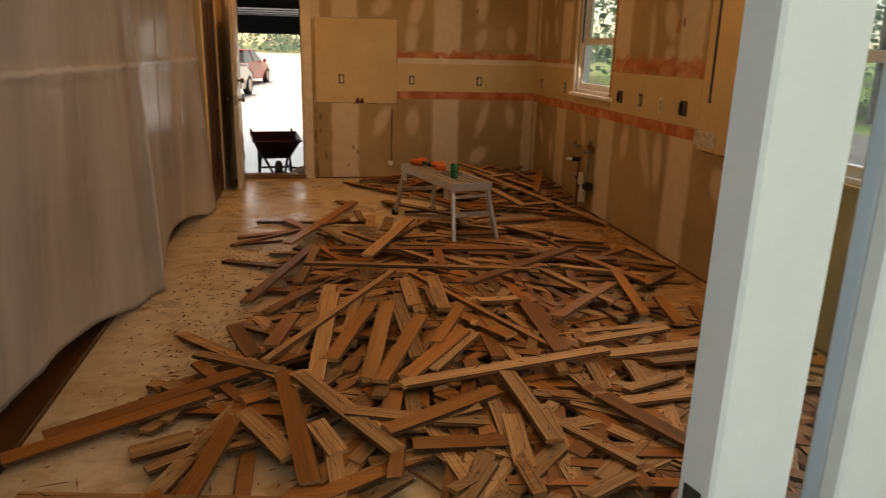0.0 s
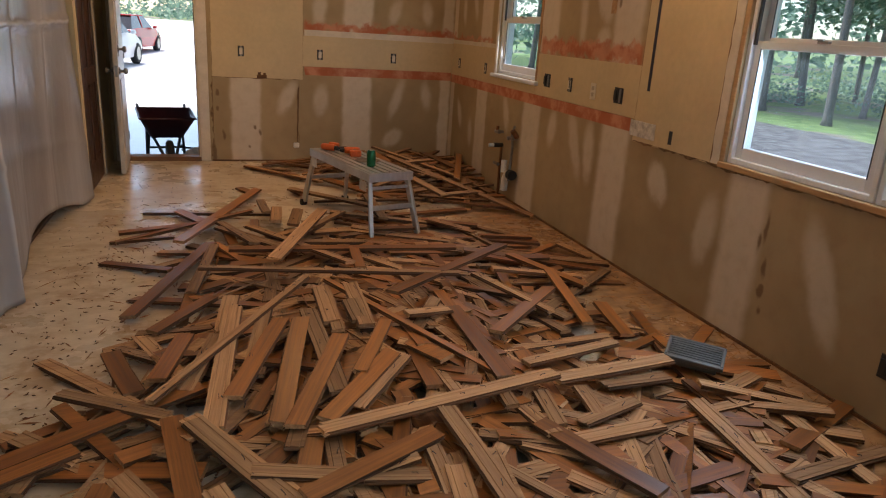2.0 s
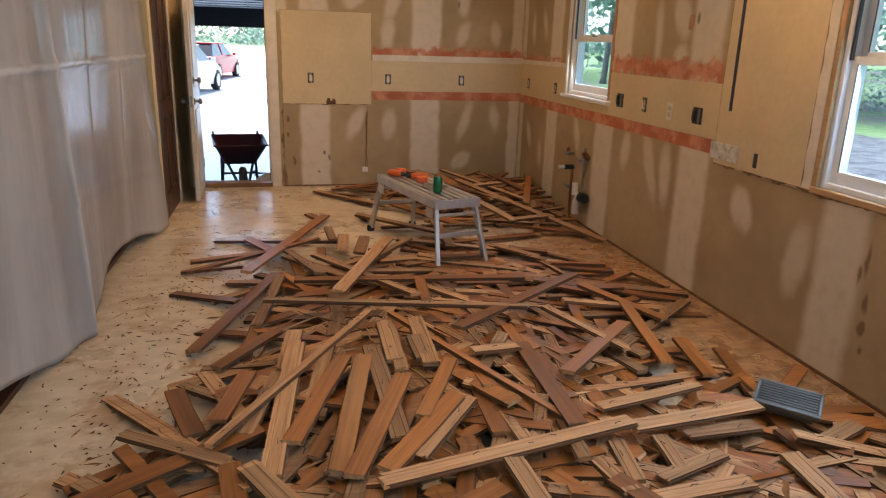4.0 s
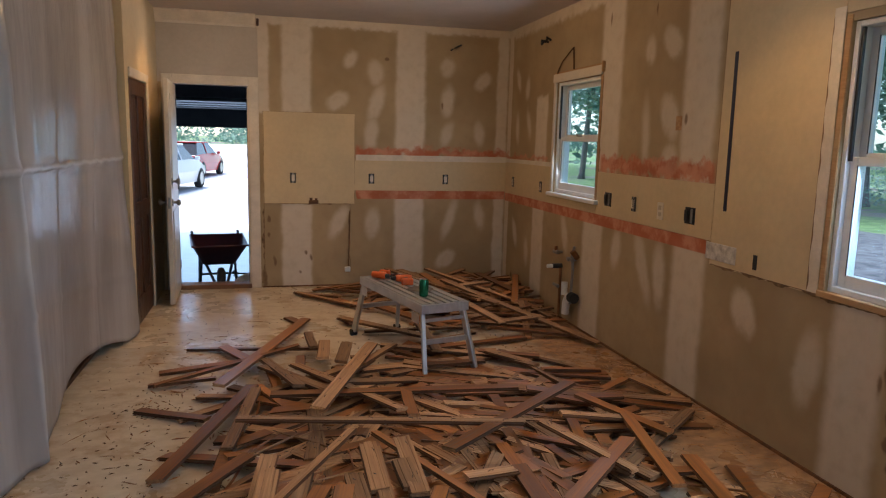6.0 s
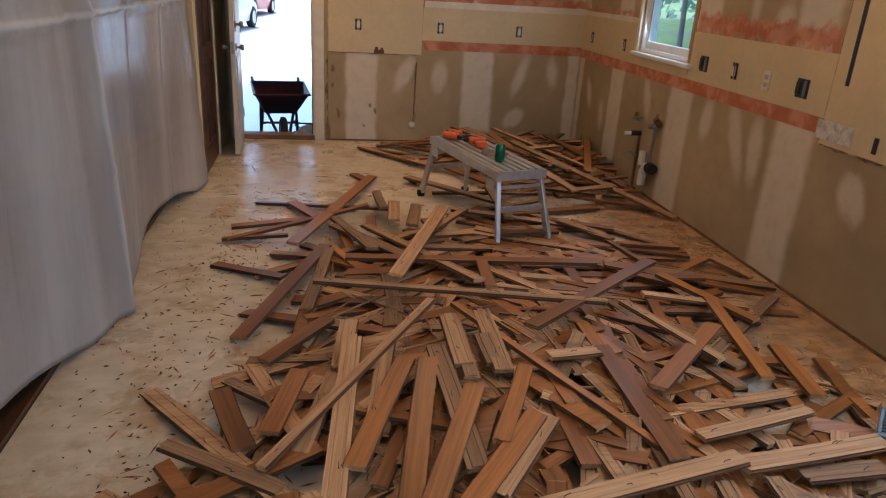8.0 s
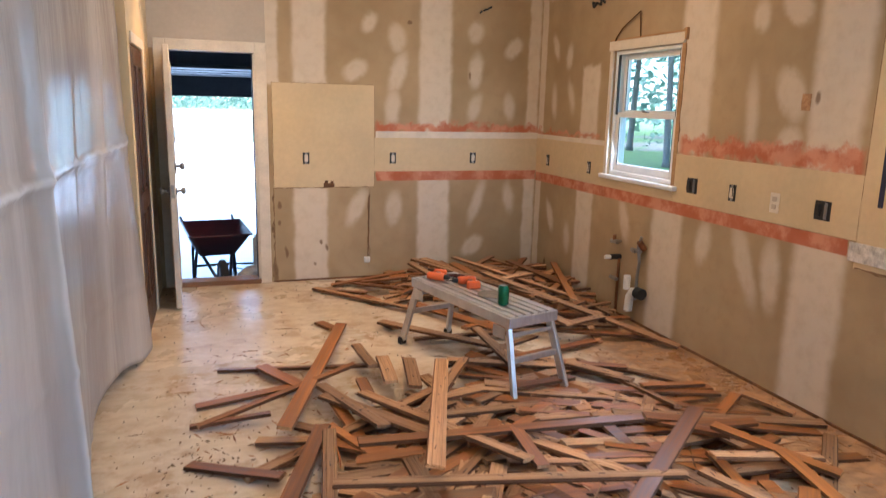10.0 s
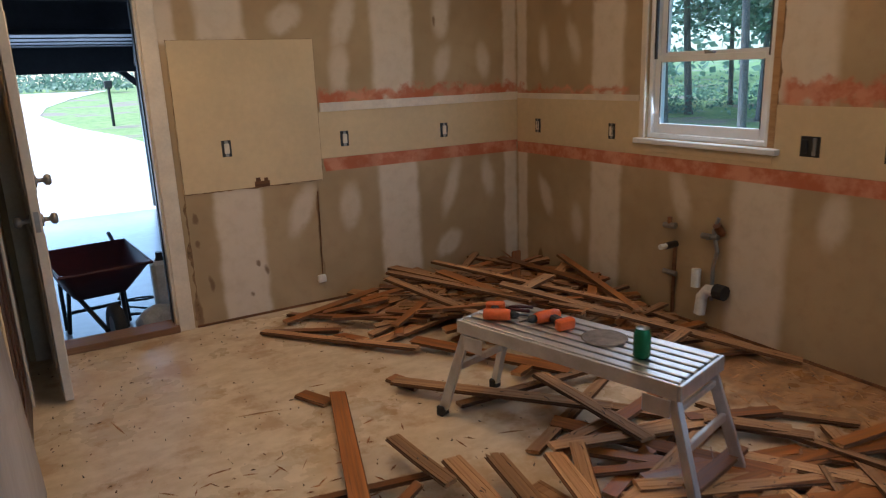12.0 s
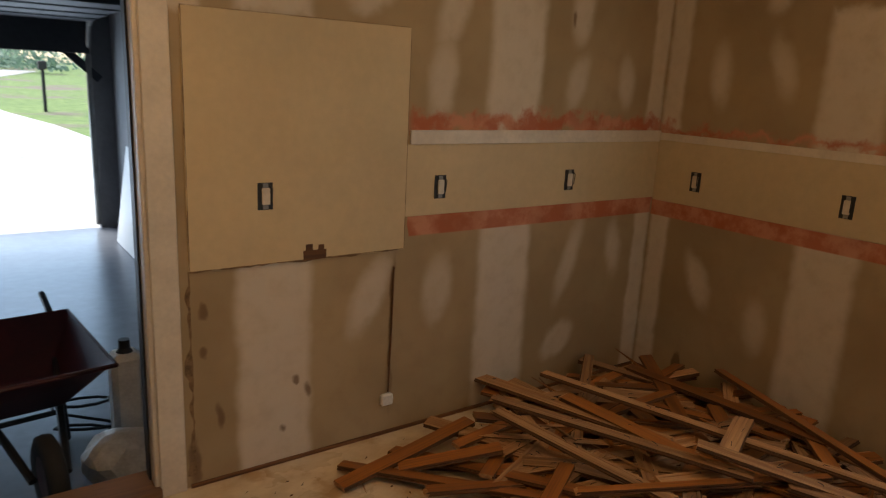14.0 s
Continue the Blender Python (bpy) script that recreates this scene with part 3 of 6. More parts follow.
def sash(parent, y0, y1, z0, z1, x, name):
    s = part(name, boxes((x, x + 0.035, y0, y0 + 0.045, z0, z1), (x, x + 0.035, y1 - 0.045, y1, z0, z1), (x, x + 0.035, y0 + 0.045, y1 - 0.045, z0, z0 + 0.06),
                         (x, x + 0.035, y0 + 0.045, y1 - 0.045, z1 - 0.04, z1), bevel=0.003), vinyl, parent)
    p = part("pane", boxes((x + 0.016, x + 0.020, y0 + 0.045, y1 - 0.045, z0 + 0.06, z1 - 0.04)), glass, s)
    p.visible_shadow = False
    part("gasket", boxes((x - 0.001, x + 0.002, y0 + 0.043, y0 + 0.048, z0 + 0.055, z1 - 0.037), (x - 0.001, x + 0.002, y1 - 0.048, y1 - 0.043, z0 + 0.055, z1 - 0.037)), dark_gasket, s)
    return s


def window_unit(name, y0, y1, z0, z1, label, meet):
    wdw = structure(new(name), label, "window")
    part("window_frame", boxes((0.012, 0.13, y0 + 0.002, y0 + 0.030, z0 + 0.002, z1 - 0.002), (0.012, 0.13, y1 - 0.030, y1 - 0.002, z0 + 0.002, z1 - 0.002),
                               (0.012, 0.13, y0 + 0.030, y1 - 0.030, z0 + 0.002, z0 + 0.030), (0.012, 0.13, y0 + 0.030, y1 - 0.030, z1 - 0.028, z1 - 0.002), bevel=0.003), vinyl, wdw)
    sash(wdw, y0 + 0.031, y1 - 0.031, z0 + 0.031, meet + 0.02, 0.035, "lower_sash")
    sash(wdw, y0 + 0.031, y1 - 0.031, meet - 0.02, z1 - 0.029, 0.078, "upper_sash")
    ym = (y0 + y1) / 2
    part("sash_lock", boxes((0.025, 0.05, ym - 0.03, ym + 0.03, meet + 0.021, meet + 0.033), (0.018, 0.03, ym - 0.008, ym + 0.03, meet + 0.033, meet + 0.042), bevel=0.002), dull_metal, wdw)
    part("jamb_track", boxes((0.02, 0.034, y1 - 0.045, y1 - 0.031, meet, z1 - 0.03), (0.02, 0.034, y0 + 0.031, y0 + 0.045, meet, z1 - 0.03)), dark_gasket, wdw)
    return wdw


win1 = window_unit("window_1", -2.22, -1.36, 1.12, 2.10, "white vinyl double-hung window with part of its trim pulled off", 1.60)
part("window_sill", boxes((-0.045, 0.012, -2.30, -1.29, 1.085, 1.118), bevel=0.005), vinyl, win1)
part("apron", boxes((-0.014, -0.0055, -2.26, -1.32, 1.035, 1.083), bevel=0.003), beige_paint, win1)
part("head_trim", boxes((-0.022, -0.001, -2.26, -1.30, 2.102, 2.175), bevel=0.003), trim_paint, win1)
part("side_trim", boxes((-0.018, -0.001, -1.358, -1.315, 1.12, 2.10), bevel=0.003), trim_paint, win1)
part("bare_stud_edge", boxes((-0.004, 0.010, -2.262, -2.222, 1.12, 2.20), (-0.026, -0.001, -2.285, -2.268, 2.12, 2.20), (-0.010, -0.001, -2.26, -1.30, 2.177, 2.190), bevel=0.002), raw_pine, win1)
win2 = window_unit("window_2", -5.60, -4.68, 0.90, 2.13, "tall white vinyl double-hung window over a bare pine sill", 1.51)
win3 = window_unit("window_3", -6.50, -5.605, 0.90, 2.13, "tall white vinyl double-hung window, second of a pair", 1.51)
part("bare_sill", boxes((-0.012, 0.011, -6.54, -4.64, 0.868, 0.899), bevel=0.003), raw_pine, win2)
part("bare_stud_edge", boxes((-0.006, 0.010, -4.678, -4.645, 0.90, 2.16), bevel=0.002), raw_pine, win2)
part("filler_strip", boxes((-0.008, -0.0055, -4.642, -4.575, 0.88, 2.2), bevel=0.001), trim_paint, win2)

def torn_edge(parent, along, a, b, fixed, deep, seed):
    """Ragged brown paper where the paint layer was torn off; along: 'x', 'y' or 'z'."""
    r2 = random.Random(seed)
    n = int(abs(b - a) / 0.025)
    bm = bmesh.new()
    va, vb = [], []
    for i in range(n + 1):
        s = a + (b - a) * i / n
        d = deep * max(0.05, 0.35 + 0.9 * noise.noise((s * 9, seed, 0)) + r2.uniform(-0.2, 0.2))
        e = deep * 0.15 * r2.random()
        p, q = fixed[1] + e, fixed[1] - d
        if along == "x":
            pa, pb = (s, -fixed[0], p), (s, -fixed[0], q)
        elif along == "y":
            pa, pb = (-fixed[0], s, p), (-fixed[0], s, q)
        elif along == "z":
            pa, pb = (-fixed[0], p, s), (-fixed[0], q, s)
        else:
            pa, pb = (p, -fixed[0], s), (q, -fixed[0], s)
        va.append(bm.verts.new(pa))
        vb.append(bm.verts.new(pb))
    for i in range(n):
        bm.faces.new((va[i], va[i + 1], vb[i + 1], vb[i]))
    return part("torn_edge", bm, torn_paper, parent, "ragged brown torn paper edge")


torn_paper = plain("torn_brown_paper", (0.24, 0.15, 0.075), 0.9, vary=0.3, scale=30, relief=0.4)
torn_edge(wall_back, "x", -2.60, -1.68, (0.0068, 0.879), 0.014, 1)
torn_edge(wall_back, "x", -2.60, -1.68, (0.0068, 1.812), 0.004, 2)
torn_edge(wall_back, "xz", 0.88, 1.81, (0.0068, -2.596), 0.006, 3)
torn_edge(wall_back, "xz", 0.88, 1.81, (0.0068, -1.674), 0.004, 4)
torn_edge(wall_back, "xz", 0.05, 0.88, (0.0015, -2.600), 0.035, 5)
torn_edge(wall_right, "y", -4.64, -3.80, (0.0060, 0.876), 0.022, 6)
torn_edge(wall_right, "z", 0.88, 2.16, (0.0086, -4.575), 0.012, 7)
torn_edge(wall_right, "z", 1.02, 2.70, (0.0060, -3.786), 0.006, 8)
torn_edge(wall_right, "y", -6.54, -4.66, (0.0015, 0.866), 0.02, 9)
torn_edge(wall_right, "z", 1.13, 2.10, (0.0015, -2.262), 0.02, 10)

# glazed entry leaf beside the camera's way in, swung a little open
leaf = thing("glazed_entry_door", "white glazed entry door leaf with a dark lever handle, ajar", "door", at=(-2.253, -7.747, 0.02), turn=15)
part("stile", boxes((0.0, 0.115, 0.0, 0.045, 0.0, 2.05), bevel=0.004), blue_white, leaf)
part("stile", boxes((0.20, 0.42, 0.0, 0.045, 0.0, 2.05), bevel=0.004), blue_white, leaf)
part("rail", boxes((0.115, 0.20, 0.002, 0.043, 0.0, 0.22), bevel=0.004), blue_white, leaf)
part("rail", boxes((0.115, 0.20, 0.002, 0.043, 1.93, 2.05), bevel=0.004), blue_white, leaf)
pn = part("pane", boxes((0.115, 0.20, 0.020, 0.026, 0.22, 1.93)), glass, leaf)
pn.visible_shadow = False
bm = bmesh.new()
box(bm, 0.008, 0.040, -0.010, -0.001, 0.90, 1.055, bevel=0.006)
tube(bm, [(0.024, -0.008, 0.985), (0.024, -0.045, 0.985), (0.045, -0.054, 0.983), (0.125, -0.054, 0.975)], 0.010, 12)
part("lever_handle", bm, dull_metal, leaf, smooth=False)
part("latch_plate", boxes((-0.002, -0.0005, 0.012, 0.034, 0.90, 1.06)), dark_gasket, leaf)
door_3 = structure(new("door_3"), "white glazed side panel and frame of the entry", "door frame")
part("side_panel", boxes((-1.685, -1.16, -7.50, -7.455, 0.02, 2.07), bevel=0.004), blue_white, door_3)
part("jamb", boxes((-3.098, -3.06, -7.62, -7.48, 0.0, 2.098), bevel=0.003), blue_white, door_3)
part("head", boxes((-3.06, -1.152, -7.62, -7.48, 2.072, 2.098), bevel=0.003), blue_white, door_3)

# ---- plastic sheeting ----
bm = bmesh.new()
NY, NZ = 420, 90
rows = []
for i in range(NY + 1):
    y = -7.46 + (7.46 - 1.62) * i / NY
    lift = 0.012 + 0.11 * max(0, 1 - ((y + 2.65) / 0.75) ** 2) + 0.12 * max(0, 1 - ((y + 5.2) / 0.95) ** 2)
    col = []
    for j in range(NZ + 1):
        s = j / NZ
        z = lift + (2.735 - lift) * s
        low = (1 - s) ** 1.5
        x = -3.655 + 0.004 * math.sin(y * 5.1 + 0.6 * math.sin(z * 1.3)) * (0.1 + low)
        x += 0.02 * noise.noise((y * 1.7, z * 0.8, 3.0)) + 0.004 * noise.noise((y * 4.0, z * 2.5, 8.0)) + 0.001 * noise.noise((y * 11.0 + z * 5, z * 6.0, 1.0))
        x += 0.115 * low * math.exp(-((y + 1.6) / 0.40) ** 2)
        x -= 0.055 * low * math.exp(-((y + 2.95) / 0.6) ** 2) + 0.07 * low * math.exp(-((y + 5.3) / 0.9) ** 2)
        x += 0.05 * math.exp(-((y + 3.92 - 0.03 * math.sin(z * 2)) / 0.06) ** 2) * (0.6 + 0.5 * low) + 0.05 * low * math.exp(-((y + 3.9) / 0.35) ** 2)
        x += sum(0.006 * math.exp(-((y - yc - 0.04 * math.sin(z * 1.5 + yc)) / 0.012) ** 2) for yc in (-2.35, -3.1, -4.75, -5.6, -6.4))
        x += 0.02 * math.exp(-((z - 1.37 - 0.02 * math.sin(y * 3)) / 0.018) ** 2) + 0.006 * math.exp(-((z - 0.62 + 0.1 * y + 0.3) / 0.02) ** 2)
        x += 0.022 * s ** 4 * abs(noise.noise((y * 9.0 + z * 3, z * 2.5, 4.0))) + 0.006 * s ** 8 * math.sin(y * 22) - 0.065 * low * min(1, max(0, (-4.2 - y) / 0.5)) - 0.13 * low * min(1, max(0, (-5.3 - y) / 0.6))
        col.append(bm.verts.new((x, y, z)))
    rows.append(col)
for a, b in zip(rows, rows[1:]):
    for j in range(NZ):
        bm.faces.new((a[j], b[j], b[j + 1], a[j + 1]))
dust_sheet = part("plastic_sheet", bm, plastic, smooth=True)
tagged(dust_sheet, "milky plastic dust sheet hung from ceiling to floor, creased", "plastic sheet")
mod = dust_sheet.modifiers.new("thick", "SOLIDIFY")
mod.thickness = 0.001
bm = bmesh.new()
box(bm, -3.60, -3.56, -1.70, -1.64, 2.66, 2.736, bevel=0.006)
tagged(part("spring_pole_head", bm, raw_pine), "small wooden block pinning the plastic sheet to the ceiling", "wood block")

# ---- lamps ----
lampo = thing("ceiling_lamp", "flush ceiling lamp with lit opal bowl and dark bronze rim", "lamp", at=(-1.9, -2.15, H))
bm = bmesh.new()
lathe(bm, [(0.0, -0.001), (0.155, -0.001), (0.175, -0.02), (0.182, -0.045), (0.172, -0.055), (0.155, -0.05)], 32)
part("rim", bm, bronze, lampo, smooth=True)
bm = bmesh.new()
lathe(bm, [(0.158, -0.05), (0.150, -0.08), (0.122, -0.115), (0.075, -0.14), (0.0, -0.15)], 32)
bowl = part("bowl", bm, opal, lampo, "lit opal glass bowl", smooth=True)
bowl.visible_shadow = False
bm = bmesh.new()
lathe(bm, [(0.012, -0.149), (0.014, -0.156), (0.008, -0.166), (0.0, -0.17)], 12)
part("finial", bm, bronze, lampo, smooth=True)
# the first fixture is seen, the rest house the unseen added lamps
for x, y in [(-3.16, -0.77)] + UNSEEN_DOWNLIGHTS:
    dl = thing("downlight", "small lit recessed downlight in the ceiling; only the one by the garage door is seen", "lamp", at=(x, y, H))
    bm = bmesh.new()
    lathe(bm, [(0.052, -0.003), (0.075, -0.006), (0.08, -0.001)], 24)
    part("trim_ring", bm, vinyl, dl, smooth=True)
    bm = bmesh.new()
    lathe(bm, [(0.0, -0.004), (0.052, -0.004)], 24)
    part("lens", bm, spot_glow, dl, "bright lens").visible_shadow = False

# ---- wall boxes, cut slots, wires ----
def wall_matrix(side, u, z):
    return Matrix.Translation((u, -0.006, z)) if side == "back" else Matrix.Translation((-0.006, u, z)) @ Matrix.Rotation(radians(-90), 4, "Z")


def outlet(side, u, z, kind, label):
    ob = thing("outlet_box", label, "outlet", "wall outlets")
    ob.matrix_world = wall_matrix(side, u, z)
    ww = 0.052 if kind == "double" else 0.030
    if kind == "plate":
        part("cover_plate", boxes((-0.036, 0.036, -0.005, 0.0, -0.058, 0.058), bevel=0.002), trim_paint, ob)
        for zz in (-0.022, 0.022):
            part("socket", boxes((-0.016, 0.016, -0.008, -0.0052, zz - 0.014, zz + 0.014), bevel=0.003), grey_beige, ob)
        return ob
    part("hole", boxes((-ww, ww, -0.002, 0.004, -0.052, 0.052)), black_plastic, ob, "dark open box")
    if kind == "double":
        part("receptacle", boxes((-0.045, -0.012, -0.014, -0.0025, -0.035, 0.035), bevel=0.003), black_plastic, ob)
        part("yoke", boxes((0.014, 0.034, -0.010, -0.0025, -0.045, 0.045), bevel=0.002), dull_metal, ob)
    else:
        part("receptacle", boxes((-0.015, 0.017, -0.012, -0.0025, -0.032, 0.032), bevel=0.003), trim_paint, ob)
        part("yoke", boxes((-0.010, 0.012, -0.005, -0.0026, -0.050, 0.050), bevel=0.001), dull_metal, ob)
    bm = bmesh.new()
    tube(bm, [(0.012, -0.004, 0.048), (0.022, -0.020, 0.030), (0.020, -0.016, -0.020)], 0.0025, 6)
    part("wire", bm, black_plastic, ob)
    return ob


for u in (-2.307, -1.495, -0.689):
    outlet("back", u, 1.145, "single", "uncovered outlet box with loose receptacle on the beige wall")
for u in (-0.274, -1.066, -2.861):
    outlet("right", u, 1.143, "single", "uncovered outlet box with loose receptacle")
outlet("right", -2.466, 1.143, "double", "uncovered double outlet box with dark switch")
outlet("right", -3.22, 1.13, "plate", "beige covered outlet plate")
outlet("right", -3.56, 1.135, "double", "uncovered double outlet box with black devices pulled out")
outlet("right", -5.88, 0.27, "double", "uncovered black outlet box low on the wall")


def slot(name, label, items, mat=None):
    return tagged(part(name, boxes(*items), mat or black_plastic), label, "wall hole")


blue_tape = plain("dark_blue_tape", (0.012, 0.016, 0.045), 0.6)
bm = bmesh.new()
box(bm, -0.0075, -0.0052, -0.014, 0.014, -0.445, 0.445, m=pose(0, -3.892, 1.642, -0.5))
tagged(part("tape_strip", bm, blue_tape), "upright strip of dark blue tape on beige wall", "tape")
bm = bmesh.new()
box(bm, -0.0075, -0.0052, -0.15, 0.15, -0.018, 0.018, m=pose(0, -4.03, 2.45, -3))
tagged(part("tape_strip", bm, blue_tape), "short level strip of dark blue tape high on beige wall", "tape")
slot("wall_hole", "small black hole cut in the beige wall", [(-0.0085, -0.0052, -4.205, -4.175, 0.91, 0.99)])
slot("wall_hole", "torn hole in the beige panel's lower edge", [(-2.15, -2.05, -0.008, -0.0062, 0.876, 0.915), (-2.14, -2.11, -0.008, -0.0062, 0.915, 0.94), (-2.085, -2.06, -0.008, -0.0062, 0.915, 0.935)], board_slot)
slot("switch_patch", "brown torn paper patch on the bare wall", [(-0.004, -0.0005, -3.385, -3.325, 1.66, 1.75)], board_raw)
tile_mat = plain("speckled_tile", (0.60, 0.57, 0.52), 0.5, vary=0.25, scale=25)
tagged(part("tile_remnant", boxes((-0.012, -0.0055, -4.03, -3.755, 0.905, 1.005), bevel=0.002), tile_mat), "speckled pale tile remnant stuck to the wall", "tile")
pvc_box = part("floor_box", boxes((-1.775, -1.715, -0.03, -0.002, 0.15, 0.205), bevel=0.006), white_pvc)
tagged(pvc_box, "small white box at the foot of the wall", "junction box")
# a crack line in the wall, drawn as a thin brown tube
bm = bmesh.new()
tube(bm, [(-1.722, -0.006, 0.80), (-1.726, -0.008, 0.5), (-1.735, -0.012, 0.21)], 0.004, 6)
tagged(part("wall_cable", bm, board_slot), "brown crack line running down the bare wall, built as a thin tube", "cable")


def wires(name, label, lines, r=0.004, mat=None):
    bm = bmesh.new()
    for pts in lines:
        tube(bm, pts, r, 6)
    return tagged(part(name, bm, mat or black_plastic), label, "wire")


wires("loose_wires", "torn black cable ends sticking out of the wall", [[(0.0, -1.02, 2.50), (-0.05, -1.04, 2.51), (-0.06, -1.07, 2.47)], [(0.0, -1.09, 2.49), (-0.05, -1.10, 2.50), (-0.08, -1.12, 2.46)],
                                                                          [(0.0, -1.15, 2.50), (-0.05, -1.17, 2.52), (-0.06, -1.19, 2.48)]], 0.010)
wires("loose_wires", "torn black cable ends sticking out of the wall", [[(-0.62, 0.0, 2.53), (-0.60, -0.05, 2.54), (-0.56, -0.06, 2.56)], [(-0.64, 0.0, 2.52), (-0.67, -0.05, 2.50)]], 0.009)
wires("loose_wires", "thin brown wire arching over the window", [[(-0.012, -1.36, 2.13), (-0.012, -1.38, 2.20), (-0.02, -1.48, 2.27), (-0.02, -1.62, 2.33), (-0.015, -1.70, 2.37), (-0.008, -1.71, 2.19)]], 0.006, board_slot)

# ---- plumbing stubs ----
plumb = thing("sink_plumbing", "capped water stops and drain stubs on the bare wall", "plumbing", at=(0, -1.8, 0))


def stub(name, pts, r, mat):
    bm = bmesh.new()
    tube(bm, [(x, y + 1.8, z) for x, y, z in pts], r, 12)
    return part(name, bm, mat, plumb, smooth=False)


stub("stop_valve", [(0, -1.64, 0.60), (-0.07, -1.64, 0.60)], 0.012, dull_metal)
stub("stop_valve", [(-0.06, -1.60, 0.60), (-0.06, -1.69, 0.605)], 0.018, dull_metal)
stub("stop_valve", [(-0.06, -1.64, 0.60), (-0.06, -1.64, 0.655)], 0.014, copper)
stub("water_stub", [(0, -1.645, 0.475), (-0.09, -1.645, 0.475)], 0.022, black_plastic)
stub("stub_cap", [(-0.09, -1.645, 0.475), (-0.14, -1.645, 0.475)], 0.017, white_pvc)
stub("stop_valve", [(-0.05, -1.60, 0.30), (-0.05, -1.70, 0.30)], 0.016, dull_metal)
stub("supply_pipe", [(-0.012, -1.65, 0.02), (-0.012, -1.65, 0.47)], 0.012, copper)
stub("stop_valve", [(0, -1.94, 0.58), (-0.08, -1.94, 0.58)], 0.013, dull_metal)
stub("stop_valve", [(-0.05, -1.88, 0.58), (-0.05, -1.99, 0.585)], 0.018, dull_metal)
stub("supply_hose", [(-0.04, -1.98, 0.70), (-0.05, -1.96, 0.62), (-0.05, -1.99, 0.5), (-0.04, -1.96, 0.4), (-0.05, -1.97, 0.2)], 0.012, dull_metal)
stub("dishwasher_box", [(-0.01, -1.985, 0.60), (-0.06, -1.985, 0.66)], 0.024, copper)
stub("vent_pipe", [(-0.06, -1.86, 0.26), (-0.06, -1.86, 0.37)], 0.028, white_pvc)
stub("drain_elbow", [(-0.06, -1.90, 0.10), (-0.06, -1.91, 0.21), (-0.06, -1.95, 0.262), (-0.06, -2.01, 0.268)], 0.034, white_pvc)
stub("drain_cap", [(-0.06, -2.005, 0.268), (-0.06, -2.07, 0.268)], 0.045, rubber)

# ---- work platform and what lies on it ----
plat = thing("work_platform", "folding aluminium work platform with ribbed deck, standing among the boards", "work platform", at=(-1.555, -2.50, 0), turn=-75)
part("deck", boxes((-0.52, 0.52, -0.165, 0.165, 0.455, 0.488), bevel=0.004), aluminium, plat)
for k in range(6):
    y = -0.14 + 0.056 * k
    part("deck_rib", boxes((-0.515, 0.515, y - 0.019, y + 0.019, 0.4885, 0.500), bevel=0.003), aluminium, plat)
for k in range(5):
    y = -0.112 + 0.056 * k
    part("deck_groove", boxes((-0.513, 0.513, y - 0.007, y + 0.007, 0.4882, 0.4895)), dark_gasket, plat)
part("side_rail", boxes((-0.52, 0.52, -0.178, -0.165, 0.435, 0.496), bevel=0.003), aluminium, plat)
part("side_rail", boxes((-0.52, 0.52, 0.165, 0.178, 0.435, 0.496), bevel=0.003), aluminium, plat)
part("end_rail", boxes((-0.535, -0.52, -0.178, 0.178, 0.435, 0.496), bevel=0.003), aluminium, plat)
part("end_rail", boxes((0.52, 0.535, -0.178, 0.178, 0.435, 0.496), bevel=0.003), aluminium, plat)
for sx in (-1, 1):
    for sy in (-1, 1):
        bm = bmesh.new()
        a, b = Vector((sx * 0.490, sy * 0.150, 0.455)), Vector((sx * 0.622, sy * 0.190, 0.035))
        d = b - a
        m = Matrix.Translation((a + b) / 2) @ d.to_track_quat("Z", "X").to_matrix().to_4x4()
        box(bm, -0.022, 0.022, -0.014, 0.014, -d.length / 2, d.length / 2, bevel=0.003, m=m)
        lg = part("leg", bm, aluminium, plat)
        bm = bmesh.new()
        box(bm, -0.020, 0.020, -0.027, 0.027, 0.0, 0.05, bevel=0.006, m=Matrix.Translation((sx * 0.628, sy * 0.192, 0)))
        part("rubber_foot", bm, rubber, lg, "black rubber foot")
    part("brace", boxes((sx * 0.552 - 0.010, sx * 0.552 + 0.010, -0.165, 0.165, 0.235, 0.27), bevel=0.003), aluminium, plat)
    part("brace", boxes((sx * 0.512 - 0.008, sx * 0.512 + 0.008, -0.15, 0.15, 0.375, 0.398), bevel=0.003), aluminium, plat)
    part("hinge_plate", boxes((sx * 0.44 - 0.055, sx * 0.44 + 0.055, -0.1785, -0.1755, 0.36, 0.43), bevel=0.002), aluminium, plat)

DECK = Matrix.Translation((-1.555, -2.50, 0.5)) @ Matrix.Rotation(radians(-75), 4, "Z")


def on_deck(x, y, turn, z=0.0):
    return DECK @ Matrix.Translation((x, y, z)) @ Matrix.Rotation(radians(turn), 4, "Z")


